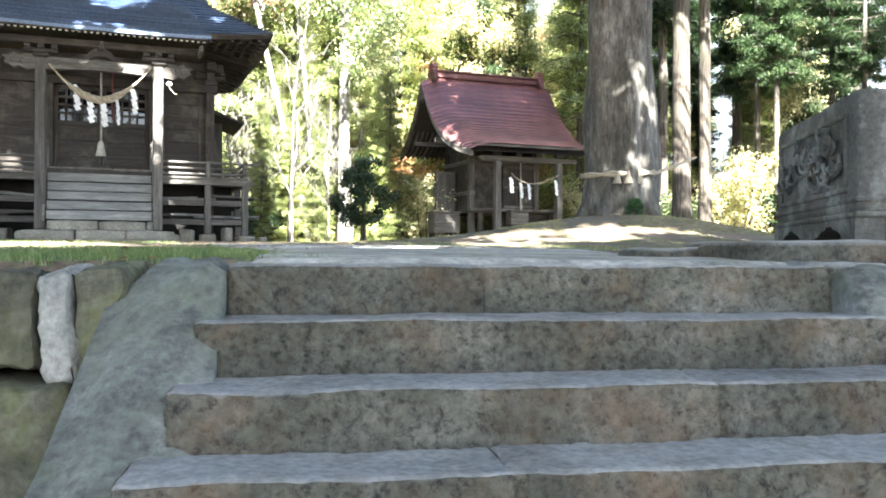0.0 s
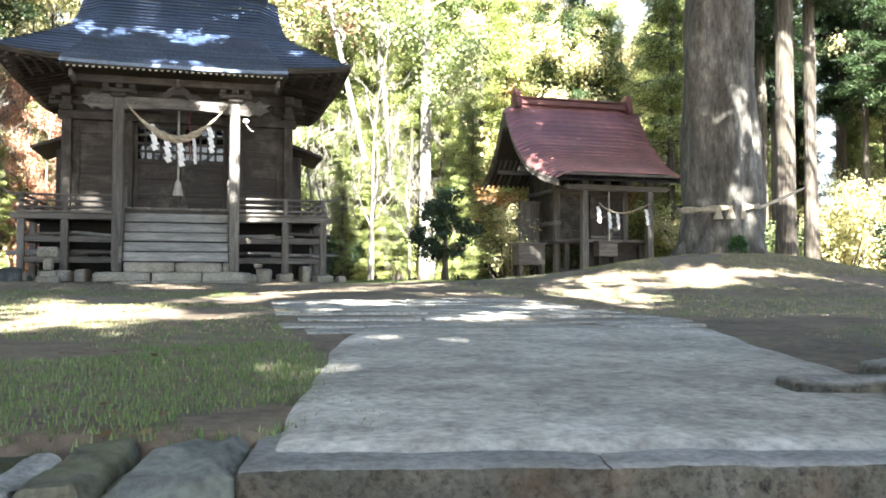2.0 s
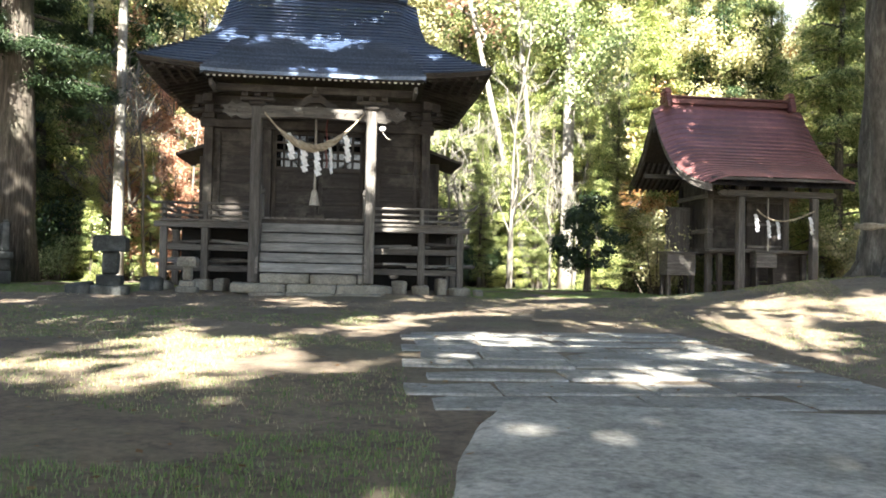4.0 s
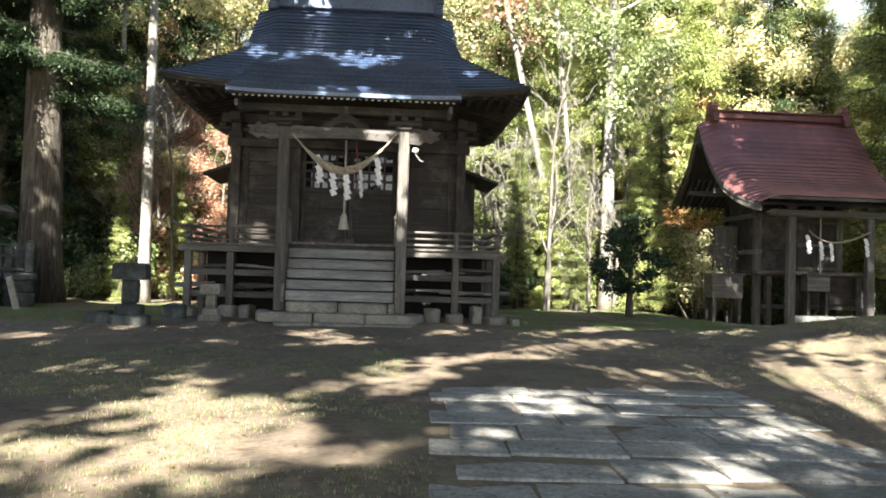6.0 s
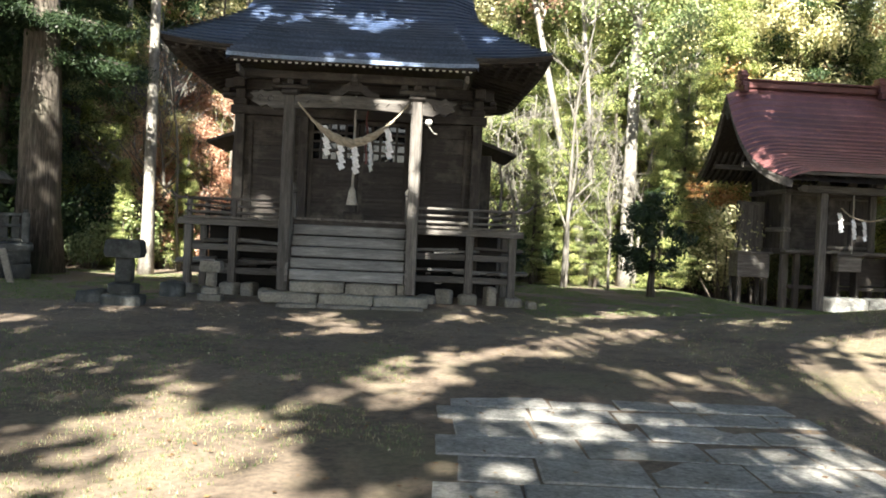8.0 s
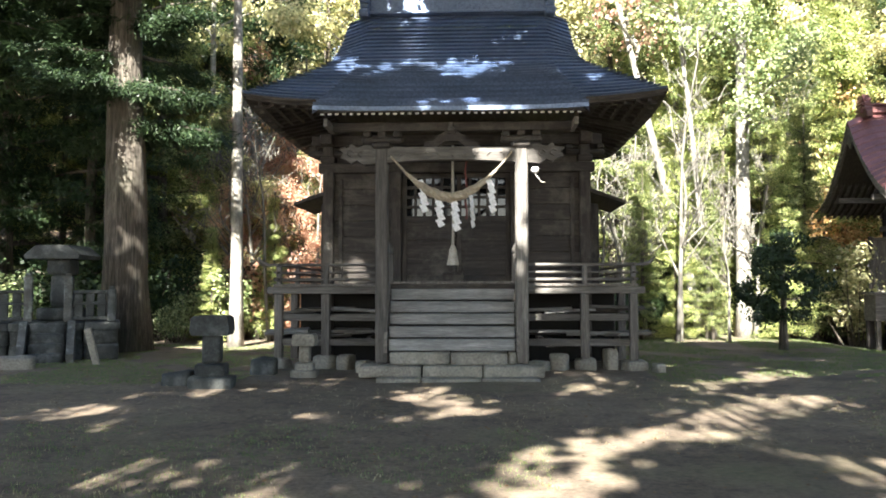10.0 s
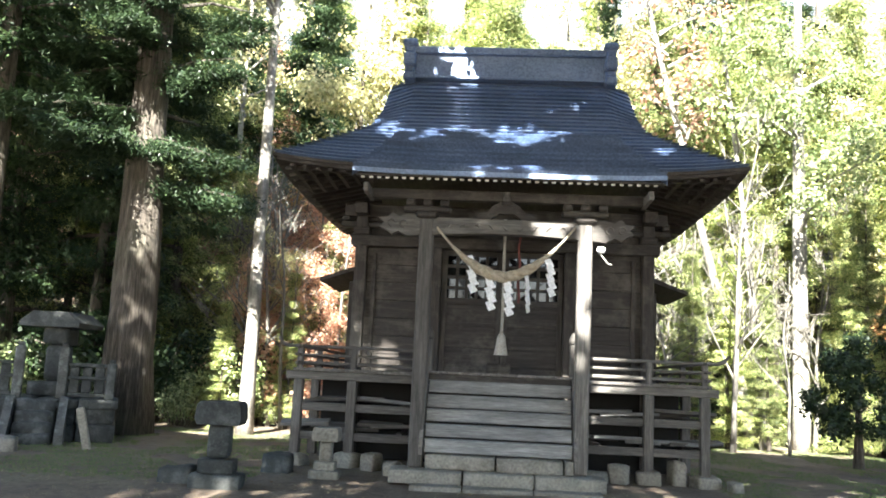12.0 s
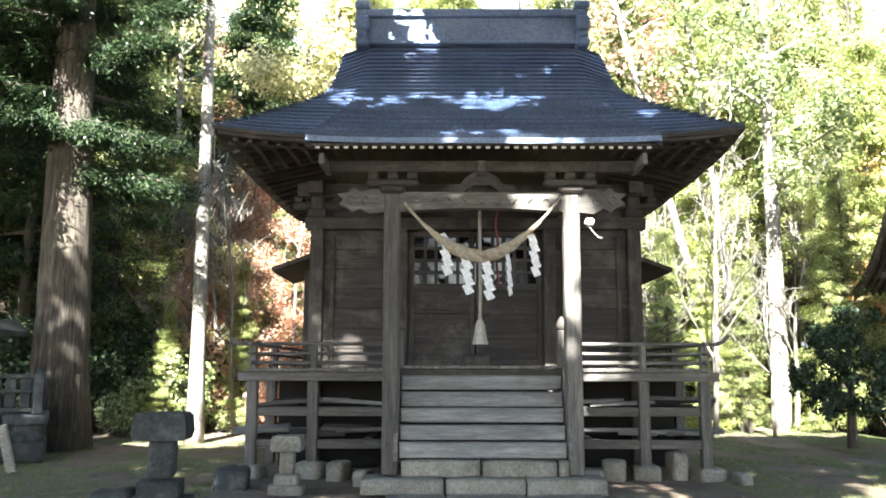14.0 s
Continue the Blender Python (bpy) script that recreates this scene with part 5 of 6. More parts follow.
def broadleaf(seed, height, r0, low, width, leaf_mat, bark=BARK, per=560, size=0.085, lean=(0, 0), name="broadleaf_tree", label="slender broadleaf tree in autumn leaf", sparse=1.0, wob=0.5):
    r = random.Random(seed)
    t = thing(name, label, "tree", "forest trees")
    sh, path, rad = trunk_shape(height, r0, r0 * 0.25, seed, lean, 1.3, 10, wob)
    limbs = Shape()
    clumps = []
    for i in range(16):
        k = r.uniform(0, 1)
        z = low + (height - low) * k * 0.85
        a = r.uniform(0, 6.283)
        q = width * r.uniform(0.4, 1.0) * (1 - 0.5 * k)
        p = path[min(len(path) - 1, int(z / height * (len(path) - 1)))]
        end = Vector((p.x + q * math.cos(a), p.y + q * math.sin(a), z + q * 0.55))
        limb(limbs, (p.x, p.y, z), end, r0 * 0.35 * (1 - 0.5 * k), r)
        for u in (0.55, 0.8, 1.0):
            if r.random() < sparse:
                clumps.append((Vector((p.x, p.y, z)).lerp(end, u) + Vector((r.uniform(-0.4, 0.4), r.uniform(-0.4, 0.4), r.uniform(-0.3, 0.4))), r.uniform(0.5, 1.15)))
    part("trunk", sh, bark, t, smooth=True, fix=False)
    part("branch_work", limbs, bark, t, fix=False)["kind"] = "stuff"
    part("crown", crown_shape(clumps, size, per, seed), leaf_mat, t, fix=False)
    return t


def bush(seed, height, width, leaf_mat, per=520, size=0.075, label="dense low undergrowth bush", name="bush"):
    r = random.Random(seed)
    t = thing(name, label, "bush", "undergrowth")
    stems = Shape()
    clumps = []
    for i in range(11):
        a, q = r.uniform(0, 6.283), width * math.sqrt(r.random())
        top = (q * math.cos(a), q * math.sin(a), height * r.uniform(0.45, 1.0))
        limb(stems, (0.2 * top[0], 0.2 * top[1], -0.1), top, 0.025, r)
        for u in (0.45, 0.75, 1.0):
            clumps.append((Vector((top[0] * u, top[1] * u, top[2] * u)), r.uniform(0.3, 0.6)))
    part("branch_work", stems, BARK, t, fix=False)["kind"] = "stuff"
    part("leaves", crown_shape(clumps, size, per, seed), leaf_mat, t, fix=False)
    return t


def put(t, x, y, turn=0, k=1.0, dz=0.0):
    """First call places the tree itself, later calls a copy of it."""
    m = pose(x, y, ground_at(x, y) + dz, 0, 0, turn) @ Matrix.Diagonal((k, k, k, 1))
    if not t.get("used"):
        t.matrix_basis = m
        t["used"] = 1
        return t
    c = copy_thing(t, pose(x, y, ground_at(x, y) + dz, 0, 0, turn))
    c.scale = (k, k, k)
    return c


tr = random.Random(21)
# the great sacred tree on its mound
big = thing("sacred_tree", "huge old tree trunk with pale furrowed bark on a mound", "tree", at=(9.52, -2.35, court(9.75, -2.35)))
sh, _, _ = trunk_shape(16, 0.69, 0.30, 4, (0.15, 0.1), 1.06, 56, 0.1, 48, 0.42)
part("trunk", sh, BIG_BARK, big, smooth=True, fix=False)
s = Shape()
for a in range(9):
    q = a * 0.7 + 0.3
    s.tube([(math.cos(q) * d, math.sin(q) * d, h) for d, h in ((0.48, 0.45), (0.60, 0.20), (0.74, 0.0), (0.95, -0.16))], [0.14, 0.13, 0.10, 0.05], 8, 0.3, a)
part("root_flare", s, BIG_BARK, big, smooth=True, fix=False)
big_cl = [(Vector((tr.uniform(-4, 4), tr.uniform(-3, 3), tr.uniform(10, 16))), tr.uniform(0.5, 0.9)) for _ in range(60)]
part("crown", crown_shape(big_cl, 0.16, 160, 77), CEDAR_LEAF, big, fix=False)
moss = thing("moss_cushion", "round green moss cushion at the foot of the great tree", "moss", at=(9.40, -3.12, 0.60))
s = Shape()
mr = random.Random(4)
for _ in range(900):
    d = Vector((mr.gauss(0, 1), mr.gauss(0, 1), mr.gauss(0, 1))).normalized()
    s.leaf(Vector((d.x * 0.15, d.y * 0.10, d.z * 0.19 + 0.13)), 0.05, mr)
part("leaves", s, MOSS, moss, fix=False)
trope = thing("tree_straw_rope", "straw rope tied round the great tree", "rope", at=(9.52, -2.35, court(9.75, -2.35)))
for k in range(2):
    part("rope_strand", Shape().tube([(0.70 * math.cos(0.21 * i), 0.70 * math.sin(0.21 * i) + 0.02, 0.80 + 0.06 * math.sin(0.21 * i + 1) + 0.03 * math.sin(i * 0.9 + k * 3.14)) for i in range(31)], 0.035, 7, caps=True), STRAW, trope, smooth=True)
part("rope_tail", Shape().tube([(0.55, -0.45, 0.80), (1.1, -0.3, 0.98), (1.7, 0.1, 1.15), (2.3, 0.6, 1.3)], [0.035, 0.03, 0.025, 0.02], 7), STRAW, trope)
for a in (-2.15, -1.85, -1.55):
    part("straw_tuft", Shape().tube([(0.73 * math.cos(a), 0.73 * math.sin(a), z) for z in (0.80, 0.72, 0.62, 0.56)], [0.02, 0.035, 0.07, 0.09], 8, 0.2), STRAW, trope)

# cedars near the court
left_cedar = cedar(31, 19, 0.45, 4.6, 3.0, 1900, size=0.125)
put(left_cedar, -6.80, 4.9)
lc2 = cedar(32, 18, 0.24, 6.0, 2.6, 330)
lc3 = cedar(33, 15, 0.20, 6.0, 2.3, 330)
for x, y, k in ((-9.6, 4.6, 1.0), (-12.0, 7.5, 1.0), (-14.5, 4.0, 1.1), (-11, 12.5, 1.0), (-16.5, 9.5, 1.1), (-15.0, -1.0, 0.95)):
    put(tr.choice((lc2, lc3)), x, y, tr.uniform(0, 360), k)
rc1 = cedar(34, 20, 0.24, 7.5, 2.4, 380)
rc3 = cedar(36, 20, 0.17, 8.0, 2.1, 380)
rc2 = cedar(35, 18, 0.17, 7.0, 2.0, 380)
put(rc1, 13.1, 0.5, 0, 1.0)
put(rc2, 14.3, 1.15, 40, 1.0)
put(rc2, 15.7, 4.9, 80, 1.0)
for x, y, k in ((20.5, 7.4, 0.75), (19.8, 5.5, 0.7), (17.5, 2.1, 0.6), (22.7, 6.5, 0.7), (20.5, 3.1, 0.65), (19.7, 1.2, 0.6), (24.5, 3.0, 0.8), (27.0, 8.5, 0.9), (25.5, 11.0, 0.9), (22.0, 12.5, 0.8), (29.5, 5.0, 0.9), (23.3, -1.0, 0.7), (26.0, -4.0, 0.8), (18.4, 8.0, 0.7), (30.0, 0.0, 0.9), (22.2, 9.5, 0.9), (28.5, 11.5, 1.0), (24.2, 0.6, 0.9), (33.0, 3.5, 1.1), (29.0, -2.5, 1.0), (19.2, 10.2, 0.8), (34.0, 12.0, 1.2), (26.3, 14.0, 1.1), (36.0, 7.0, 1.2)):
    put(rc3, x, y, tr.uniform(0, 360), k)
for x, y, k in ((7.0, 19.0, 1.0), (10.2, 22.0, 1.1), (13.8, 13.5, 0.9), (4.6, 25.0, 1.0), (9.4, 15.3, 0.75)):
    put(tr.choice((lc2, lc3)), x, y, tr.uniform(0, 360), k)

# pale bare trunks standing in the sun
birch = broadleaf(41, 15, 0.15, 8.0, 2.2, YELLOW_LEAF, PALE_BARK, 90, 0.14, (0.0, 0.1), "pale_trunk_tree", "slender tree with sunlit pale bark", 0.7, 0.25)
put(birch, -4.95, 6.4)
slant = broadleaf(42, 14, 0.14, 7.5, 2.0, PINK_LEAF, PALE_BARK, 70, 0.12, (-3.3, 0.4), "pale_trunk_tree", "slender leaning tree with sunlit pale bark", 0.6, 0.3)
put(slant, 6.3, 10.9)
slant2 = broadleaf(43, 13, 0.09, 7.0, 1.8, GREEN_LEAF, PALE_BARK, 70, 0.12, (-1.3, 0.2), "pale_trunk_tree", "slender leaning tree with sunlit pale bark", 0.6, 0.3)
put(slant2, 6.45, 10.4)
stout = broadleaf(44, 15, 0.21, 5.0, 2.6, GREEN_LEAF, PALE_BARK, 380, 0.085, (0.1, 0.1), "pale_trunk_tree", "stout tree with sunlit pale bark", 0.9, 0.2)
put(stout, 7.2, 10.3)
for x, y, k, a in ((-3.4, 14.0, 0.9, 40), (-8.3, 15.0, 1.0, 200), (2.5, 22.0, 1.1, 90), (12.8, 20.0, 1.1, 10), (15.6, 24.0, 1.2, 150)):
    put(birch, x, y, a, k)

# bare grey saplings with forked twigs
def sapling(seed, height):
    r = random.Random(seed)
    t = thing("bare_sapling", "leafless sapling with forked pale grey twigs", "tree", "bare saplings")
    sh, path, rad = trunk_shape(height, 0.05, 0.012, seed, (r.uniform(-0.8, 0.8), 0.2), 1.2, 7, 0.8, 10)
    twigs = Shape()
    for i in range(15):
        k = r.uniform(0.25, 0.95)
        p = path[int(k * (len(path) - 1))]
        a, q = r.uniform(0, 6.283), height * 0.34 * (1.15 - k) * r.uniform(0.6, 1.2)
        end = p + Vector((q * math.cos(a), q * math.sin(a), q * r.uniform(0.5, 1.2)))
        limb(twigs, p, end, 0.022 * (1.2 - k), r)
        for _ in range(4):
            u = r.uniform(0.35, 1.0)
            c = p.lerp(end, u)
            limb(twigs, c, c + Vector((r.gauss(0, 0.3), r.gauss(0, 0.3), r.uniform(0.15, 0.6))), 0.010, r)
    part("trunk", sh, TWIG, t, smooth=True, fix=False)
    part("branch_work", twigs, TWIG, t, fix=False)["kind"] = "stuff"
    return t
saplings = [sapling(81, 5.5), sapling(82, 6.5), sapling(83, 4.2)]
for i in range(34):
    x = tr.uniform(-6.0, -2.6) if i < 15 else tr.uniform(3.2, 10.0)
    put(saplings[i % 3], x, tr.uniform(8.0, 13.0), tr.uniform(0, 360), tr.uniform(0.7, 1.25))

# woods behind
# young cedars in SUN_NEEDLE carry painted sunlight in their needles
kinds = [cedar(51, 11.0, 0.13, 0.6, 1.9, 640, SUN_NEEDLE, 0.125, "young_cedar", "young cedar with feathery sprays coloured as sunlit"), broadleaf(52, 10.0, 0.12, 1.6, 2.5, YELLOW_LEAF), broadleaf(53, 8.0, 0.10, 1.2, 2.2, ORANGE_LEAF, sparse=0.6),
         cedar(54, 13.0, 0.15, 1.2, 2.1, 640, SUN_NEEDLE, 0.125, "young_cedar", "tall young cedar with feathery sprays coloured as sunlit"), broadleaf(55, 8.5, 0.10, 1.5, 2.2, PINK_LEAF, sparse=0.6), cedar(56, 12.0, 0.16, 0.9, 2.3, 560, CEDAR_LEAF, 0.14, "young_cedar", "dark green cedar feathered almost to the ground")]
def pick(x, row=0):
    q = tr.random()
    if x < -6.5:
        return kinds[(5, 5, 0, 3, 5, 0, 4)[min(6, int(q * 7))]]
    if x < -2:
        return kinds[(0, 2, 4, 3, 4, 2, 4)[min(6, int(q * 7))]]
    return kinds[((0, 0, 3, 1, 3, 0, 3, 1, 0) if row < 3 else (1, 0, 2, 1, 3, 4, 2, 2, 3))[min(8, int(q * 9))]]
for row, (y0, n, x0, x1) in enumerate(((9.5, 11, -15, 17), (13.5, 14, -18, 20), (17, 16, -20, 25), (22, 17, -24, 32), (28, 18, -30, 40), (36, 18, -38, 50))):
    for i in range(n):
        x = x0 + (x1 - x0) * (i + tr.uniform(0.1, 0.9)) / n
        y = y0 + tr.uniform(-1.2, 1.6)
        if row == 0 and -5.0 < x < 15.5:
            continue
        put(pick(x, row), x, y, tr.uniform(0, 360), tr.uniform(0.8, 1.15) * (1 + 0.10 * row))
for x, y, k, a in ((4.2, 12.6, 3, 0.95), (5.6, 15.0, 0, 1.1), (8.9, 15.6, 1, 1.0), (11.2, 14.2, 2, 1.0), (-2.6, 12.2, 4, 0.9), (-4.4, 11.2, 4, 0.9), (-3.2, 10.6, 2, 0.7), (-4.1, 8.8, 4, 0.5), (-3.5, 9.4, 4, 0.6), (-5.3, 10.2, 2, 0.6), (-4.8, 12.4, 4, 0.9), (-6.2, 11.6, 4, 0.8), (-5.9, 9.0, 4, 0.5), (7.6, 14.0, 0, 0.8), (13.4, 13.0, 1, 1.1)):
    put(kinds[k], x, y, tr.uniform(0, 360), a)
for i in range(24):
    put(kinds[(0, 3, 5)[i % 3]], tr.uniform(18, 36), tr.uniform(-5, 13), tr.uniform(0, 360), tr.uniform(0.6, 0.95))
put(kinds[5], -13.5, 11.0, 30, 1.0)
for x, y, k in ((-9.2, 8.4, 1.0), (-11.8, 5.2, 0.9), (-13.5, 2.5, 1.0), (-8.4, 11.5, 1.1), (-10.6, 9.8, 0.9)):
    put(kinds[5 if x > -10 and y < 10 else 0], x, y, tr.uniform(0, 360), k)
for x, y, k, a in ((5.3, 9.6, 0, 0.42), (6.1, 9.2, 3, 0.30), (7.9, 9.4, 0, 0.5), (4.4, 9.4, 3, 0.36), (8.7, 10.3, 3, 0.5), (7.0, 11.6, 0, 0.85), (6.0, 12.0, 3, 0.8), (8.3, 12.0, 0, 0.9)):
    put(kinds[k], x, y, tr.uniform(0, 360), a)
for i in range(34):
    put(kinds[(1, 2, 1, 4, 1, 2)[i % 6]], tr.uniform(4.0, 24.0), tr.uniform(16.0, 30.0), tr.uniform(0, 360), tr.uniform(1.0, 1.5))
for i in range(16):
    put(kinds[(4, 0, 1, 3)[i % 4]], tr.uniform(-12.0, 0.0), tr.uniform(14.0, 26.0), tr.uniform(0, 360), tr.uniform(0.9, 1.4))
for x, y, k, a in ((-4.0, 9.6, 0, 0.45), (-5.6, 9.8, 1, 0.5), (-3.2, 11.0, 0, 0.6), (-6.6, 10.4, 0, 0.6), (-4.6, 8.3, 3, 0.28), (-5.9, 7.6, 0, 0.25)):
    put(kinds[k], x, y, tr.uniform(0, 360), a)
bushes = [bush(61, 1.7, 1.1, GREEN_LEAF), bush(62, 2.2, 1.2, YELLOW_LEAF), bush(63, 1.5, 1.2, DARK_LEAF), bush(64, 1.6, 1.1, PINK_LEAF)]
for i in range(70):
    x = tr.uniform(-18, 19)
    y = tr.uniform(8.5, 16) if -9 < x < 12 else tr.uniform(2 if x < 0 else -6, 14)
    if abs(x) < 3.9 and y < 8.2 or 8 < x < 14 and y < 9.5:
        continue
    if x < -4 and y < 6.5 and x > -9.5:
        continue
    if 3.0 < x < 8.5 and y < 12.5 or x > 8 and y < 3 and x < 14:
        continue
    put(bushes[tr.choice((0, 0, 2, 3) if x < -5 else (0, 0, 1, 2, 0))], x, y, tr.uniform(0, 360), tr.uniform(0.7, 1.15))
for i in range(60):
    put(tr.choice(bushes), tr.uniform(15.5, 32), tr.uniform(-7, 12), tr.uniform(0, 360), tr.uniform(0.7, 1.3))
for x, y, b, k in ((-4.6, 9.0, 3, 1.2), (-3.6, 9.8, 3, 1.3), (-6.3, 9.6, 2, 1.3), (-7.6, 8.6, 2, 1.3), (-4.9, 10.8, 3, 1.6), (-8.9, 7.6, 2, 1.2), (-5.9, 8.4, 0, 1.0), (-8.2, 7.4, 0, 0.8), (-6.7, 7.6, 0, 0.7), (-9.9, 6.2, 0, 0.8), (-10.8, 7.2, 0, 1.0), (3.7, 8.6, 2, 0.8), (3.9, 9.8, 2, 0.7), (4.9, 11.2, 2, 0.8), (6.0, 13.0, 2, 0.9), (7.7, 13.0, 2, 0.8), (8.8, 11.4, 2, 0.6), (4.4, 12.6, 2, 0.9), (5.7, 12.4, 2, 0.7), (9.9, 11.0, 2, 0.8), (3.4, 11.5, 2, 0.9), (7.0, 15.0, 2, 1.2), (5.0, 14.6, 2, 1.2), (8.6, 14.2, 2, 1.0), (10.8, 13.0, 2, 1.1)):
    put(bushes[b], x, y, tr.uniform(0, 360), k)
for i in range(8):
    put(kinds[(0, 3, 5, 1)[i % 4]], tr.uniform(19, 34), tr.uniform(-2, 15), tr.uniform(0, 360), tr.uniform(0.7, 1.1), 0.0)
# small dark evergreens at the edge of the clearing
yew = thing("evergreen_shrub", "small dark evergreen tree with a round crown", "shrub", at=(6.5, 5.4, court(6.5, 5.4)))
sh, _, _ = trunk_shape(1.3, 0.07, 0.05, 9, (0.02, 0), 1.5, 9, 0.05)
part("trunk", sh, BARK, yew, smooth=True, fix=False)
yr = random.Random(12)
yc = []
for _ in range(60):
    z = yr.uniform(0.65, 2.35)
    q = 0.40 * (1.15 - 0.45 * abs(z - 1.3))
    yc.append((Vector((yr.gauss(0, q), yr.gauss(0, q), z)), yr.uniform(0.2, 0.36)))
part("crown", crown_shape(yc, 0.065, 1000, 13), DARK_LEAF, yew, fix=False)
yew["used"] = 1
put(yew, 6.3, 14.2, 120, 1.3)

# unseen trees added behind the walker; crown gaps aim sun patches at chosen spots
HOLES = ((-0.5, -8.35, 0.46), (-1.2, -8.5, 0.32), (0.4, -9.6, 0.36), (-0.6, -10.0, 0.48), (-1.5, -9.7, 0.36), (0.76, -6.67, 0.26), (1.05, -6.3, 0.2), (0.3, -6.9, 0.18), (1.72, -4.49, 0.3), (1.2, -5.2, 0.22),
         (3.87, -2.23, 0.4), (4.4, -1.9, 0.25), (3.53, -5.51, 0.5), (2.55, -4.28, 0.34), (2.9, -3.1, 0.28), (5.1, -6.1, 0.95), (5.5, -5.3, 0.5), (3.76, -8.7, 0.6), (4.65, -7.6, 0.65), (4.1, -8.2, 0.25), (-1.99, -6.2, 0.36), (-2.7, -6.0, 0.24),
         (-3.0, -1.56, 0.36), (0.06, -2.29, 0.32), (-0.3, -1.63, 0.34), (0.3, -2.6, 0.34), (1.94, -7.87, 0.26), (1.35, -9.0, 0.22), (2.33, -12.0, 0.04), (2.36, -13.03, 0.07), (2.78, -10.0, 0.22),  (-3.85, -2.94, 0.34), (-1.3, -3.4, 0.22), (3.12, -0.85, 0.4), (3.9, -0.4, 0.3), (1.7, -1.4, 0.25),
         (7.4, -5.0, 0.55), (9.0, -4.6, 0.4), (6.4, -3.6, 0.5), (8.1, -3.9, 0.5), (6.7, 8.6, 0.6), (-2.5, -12.2, 0.3), (-1.0, -12.6, 0.3), (5.9, -1.2, 0.3), (5.0, 0.6, 0.3))
SKIP = Vector((TO_SUN.x / TO_SUN.z, TO_SUN.y / TO_SUN.z))
def on_ground(x, y, z):
    return x - SKIP.x * z, y - SKIP.y * z
HOLES += tuple((*on_ground(*p), r) for p, r in (((-1.25, 1.6, 4.95), 0.44), ((-0.7, 1.85, 5.15), 0.26), ((0.3, 1.75, 5.05), 0.26), ((0.85, 1.8, 5.05), 0.18), ((2.1, 1.4, 4.75), 0.36), ((-1.95, 1.9, 5.2), 0.36), ((0.1, 1.3, 4.8), 0.36), ((0.95, 2.5, 5.75), 0.30), ((-0.95, 3.1, 6.8), 0.32), ((-0.85, 3.0, 6.4), 0.2), ((0.4, -0.5, 3.95), 0.32), ((-0.3, -0.5, 3.95), 0.2), ((1.0, -0.1, 2.75), 0.5),
    ((1.0, -0.1, 2.2), 0.32), ((1.0, -0.1, 1.75), 0.2), ((1.7, 1.2, 1.5), 0.25), ((-1.6, 1.8, 1.6), 0.22), ((9.45, -3.0, 1.5), 0.32), ((9.8, -3.0, 3.1), 0.35), ((-4.2, 9.2, 3.0), 1.2), ((-9.5, 8.0, 3.0), 1.1), ((-12.0, 8.0, 2.5), 1.2), ((-6.3, 9.5, 2.0), 0.5), ((-10.3, 6.7, 1.0), 0.9), ((-3.6, 10.0, 4.5), 0.9), ((-5.5, 8.5, 2.0), 0.9), ((-6.0, 9.0, 4.0), 1.0), ((-4.5, 9.5, 5.5), 1.0), ((-3.3, 9.5, 2.0), 1.0), ((-8.7, 9.0, 2.5), 0.9), ((-11.0, 8.0, 2.0), 0.9), ((-15.0, 6.0, 3.0), 1.0), ((-7.2, 4.7, 3.9), 0.35), ((-4.95, 6.4, 3.5), 0.5), ((-4.95, 6.4, 2.0), 0.3), ((-4.95, 6.4, 5.2), 0.6), ((9.5, 5.6, 4.9), 0.35)))
cr = random.Random(5)
HOLES += tuple((cr.uniform(-3.5, 7.5), cr.uniform(-7.0, 0.6), cr.uniform(0.0, 0.16)) for _ in range(44))
HOLES += tuple((cr.uniform(1.2, 4.2), cr.uniform(-11.0, -7.0), cr.uniform(0.0, 0.14)) for _ in range(9))
hosts = []
for k, (x, y) in enumerate(((-8.5, -24.0), (-1.5, -27.5), (6.0, -25.0), (-12.5, -18.5), (-5.0, -20.5), (2.5, -20.5), (10.0, -19.5), (14.5, -13.0))):
    t = thing("forest_tree", "unseen tree added behind the steps to dapple the sunlight", "tree", "trees below the steps", at=(x, y, ground_at(x, y)))
    sh, _, _ = trunk_shape(14.5, 0.3, 0.12, 70 + k)
    part("trunk", sh, BARK, t, smooth=True, fix=False)
    hosts.append((t, Vector((x, y)), []))
for i in range(10500):
    z = cr.uniform(8.5, 14.5)
    gx, gy = cr.uniform(-12, 13), cr.uniform(-19, 5.6)
    # a third of the clumps are placed to shade roofs, steps and cedars
    if i % 3 == 0:
        lo, hi, y0, y1 = ((-3.6, 4.7, 5.4, 13.4), (5.2, 8.4, 5.2, 8.0), (-13.5, -6.0, 4.5, 14.5), (9.0, 15.0, 8.0, 17.0), (-2.0, 5.0, -17.5, -13.6), (-1.1, 1.0, -0.6, 3.6))[(0, 1, 2, 0, 3, 4, 5, 0)[(i // 3) % 8]]
        gx, gy = cr.uniform(lo, hi), cr.uniform(y0, y1)
    if any((gx - hx) ** 2 + (gy - hy) ** 2 < (hr + 0.29) ** 2 for hx, hy, hr in HOLES):
        continue
    p = Vector((gx + SKIP.x * z, gy + SKIP.y * z, z))
    h = min(hosts, key=lambda q: (q[1] - p.xy).length)
    h[2].append((p, cr.uniform(0.42, 0.62)))
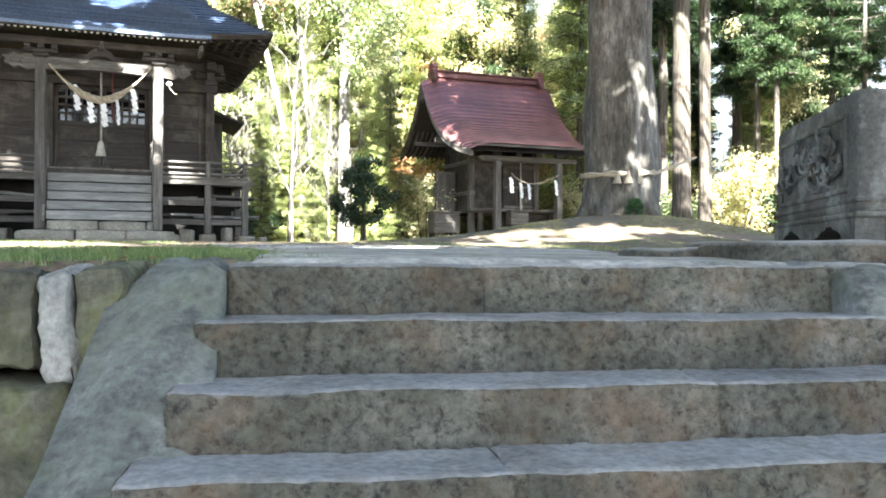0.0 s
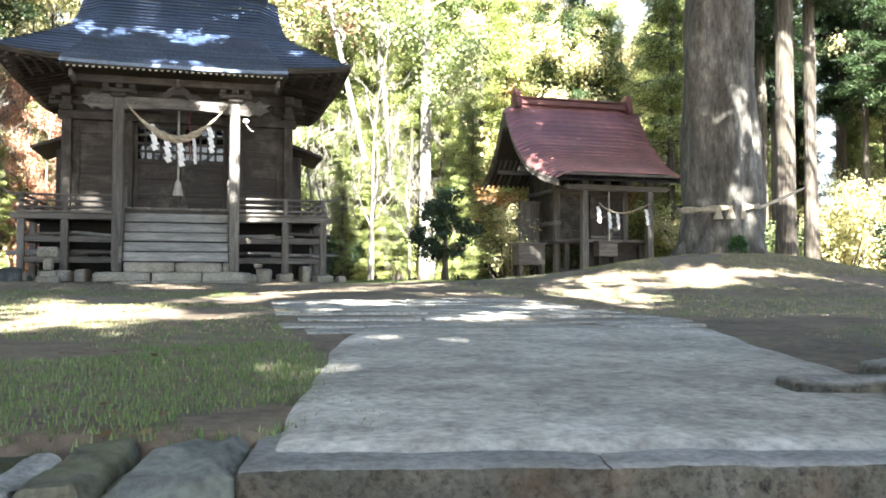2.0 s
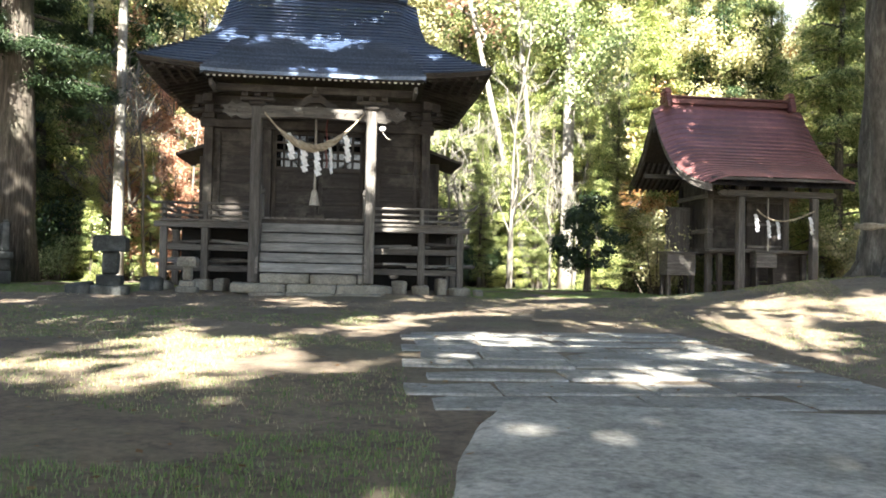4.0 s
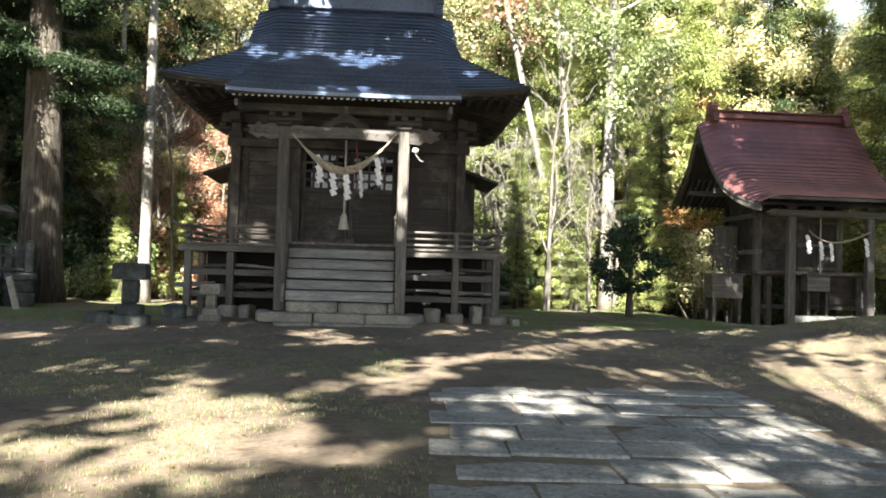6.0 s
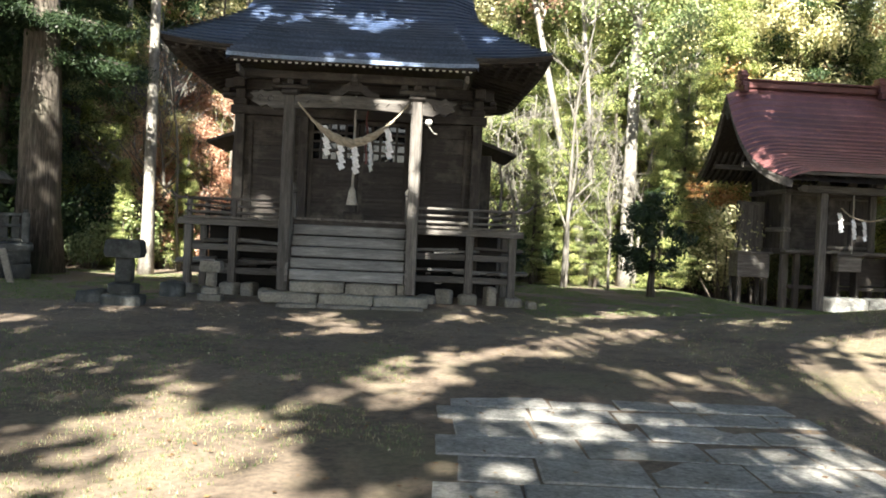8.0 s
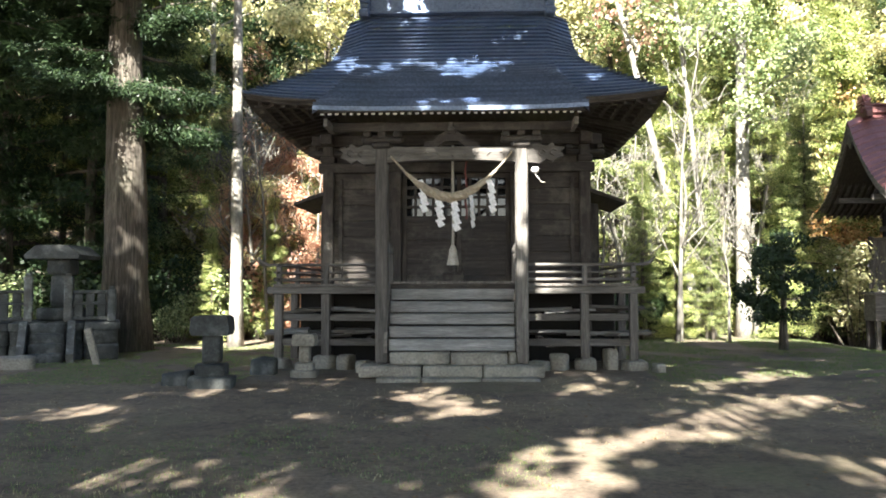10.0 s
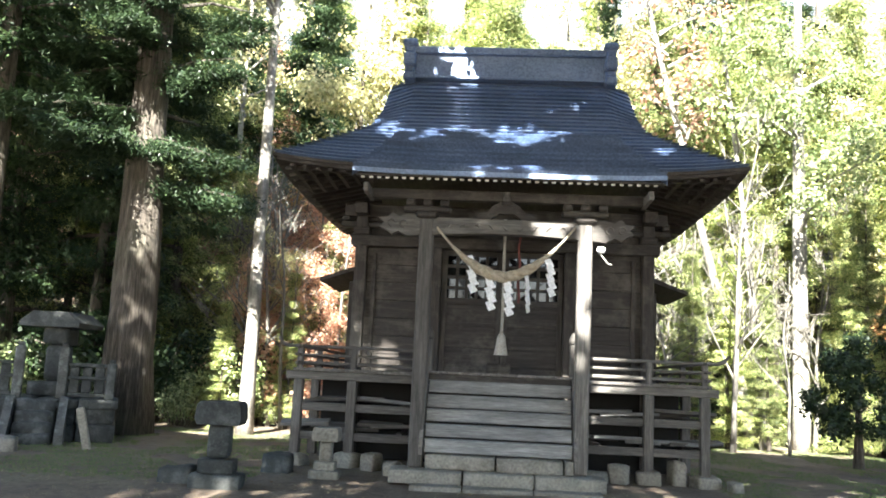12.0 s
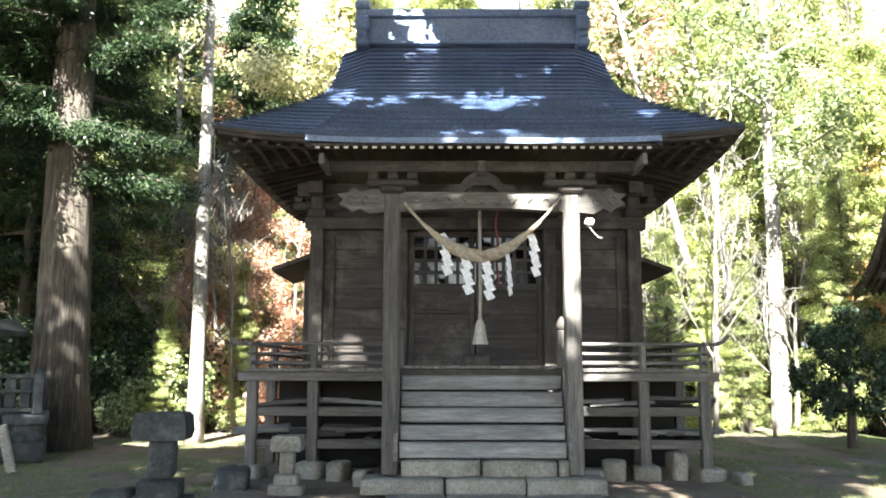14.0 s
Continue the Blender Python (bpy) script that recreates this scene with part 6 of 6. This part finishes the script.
for k, (t, at, cl) in enumerate(hosts):
    off = Vector((at.x, at.y, t.matrix_basis.translation.z))
    limbs = Shape()
    for c, rad in cl[::16]:
        limb(limbs, Vector((0, 0, min(13.5, max(6, c.z - 2.5)))), c - off, 0.035, cr)
    part("branch_work", limbs, BARK, t, fix=False)["kind"] = "stuff"
    part("crown", crown_shape([(c - off, rad) for c, rad in cl], 0.30, 60, 90 + k, 0.42), CANOPY_LEAF, t, fix=False)

# ---- grass and fallen leaves ----
gr = random.Random(17)
def tufts(name, label, mat, boxes, h):
    s = Shape()
    for x0, x1, y0, y1, n in boxes:
        bare = -0.55 if y1 < -11.5 else -0.15
        for _ in range(n):
            x, y = gr.uniform(x0, x1), gr.uniform(y0, y1)
            if noise.noise(Vector((x * 0.8, y * 0.8, 7))) < bare or (STAIR_IN @ Vector((x, y, 0))).y < 0.15:
                continue
            z = ground_at(x, y)
            for _ in range(4):
                a, q = gr.uniform(0, 6.283), h * gr.uniform(0.5, 1.3)
                dx, dy = math.cos(a), math.sin(a)
                bx, by = x + gr.uniform(-0.03, 0.03), y + gr.uniform(-0.03, 0.03)
                s.add([(bx - dy * 0.004, by + dx * 0.004, z - 0.01), (bx + dy * 0.004, by - dx * 0.004, z - 0.01), (bx + dx * q * 0.5, by + dy * q * 0.5, z + q)], [(0, 1, 2)])
    tagged(part(name, s, mat, fix=False), label, "grass", kind="stuff")
tufts("grass", "short green grass on the edge of the court", GRASS, ((-4.5, 1.0, -14.4, -11.6, 12000), (-6, 1.0, -11.5, -4.0, 9000), (4, 9, -13, -5, 3500), (4, 14, -5, 3, 2500), (2.9, 10, -0.5, 11, 30000), (-9, -2.9, -1, 7, 20000), (7, 12.5, -6, 0.5, 6000)), 0.023)
tufts("dry_grass", "thin dry grass over the court", DRY_GRASS, ((-6, 1.0, -10.8, -6.5, 3500), (-6, 1.0, -13, -5, 2500), (4, 10, -13, -3, 4500), (-8, 8, -5, 0.0, 2500), (7, 12.5, -5, 0, 9000)), 0.02)
s = Shape()
for _ in range(5200):
    x, y = gr.uniform(-9, 11), gr.uniform(-14, 8)
    if (STAIR_IN @ Vector((x, y, 0))).y < 0.2 or abs(x) < 2.3 and y > -0.7:
        continue
    s.leaf(Vector((x, y, ground_at(x, y) + 0.012)), gr.uniform(0.02, 0.045), gr, 0, Vector((0, 0, 2)))
tagged(part("fallen_leaves", s, LITTER, fix=False), "scattered brown fallen leaves and twigs", "leaf litter", kind="stuff")
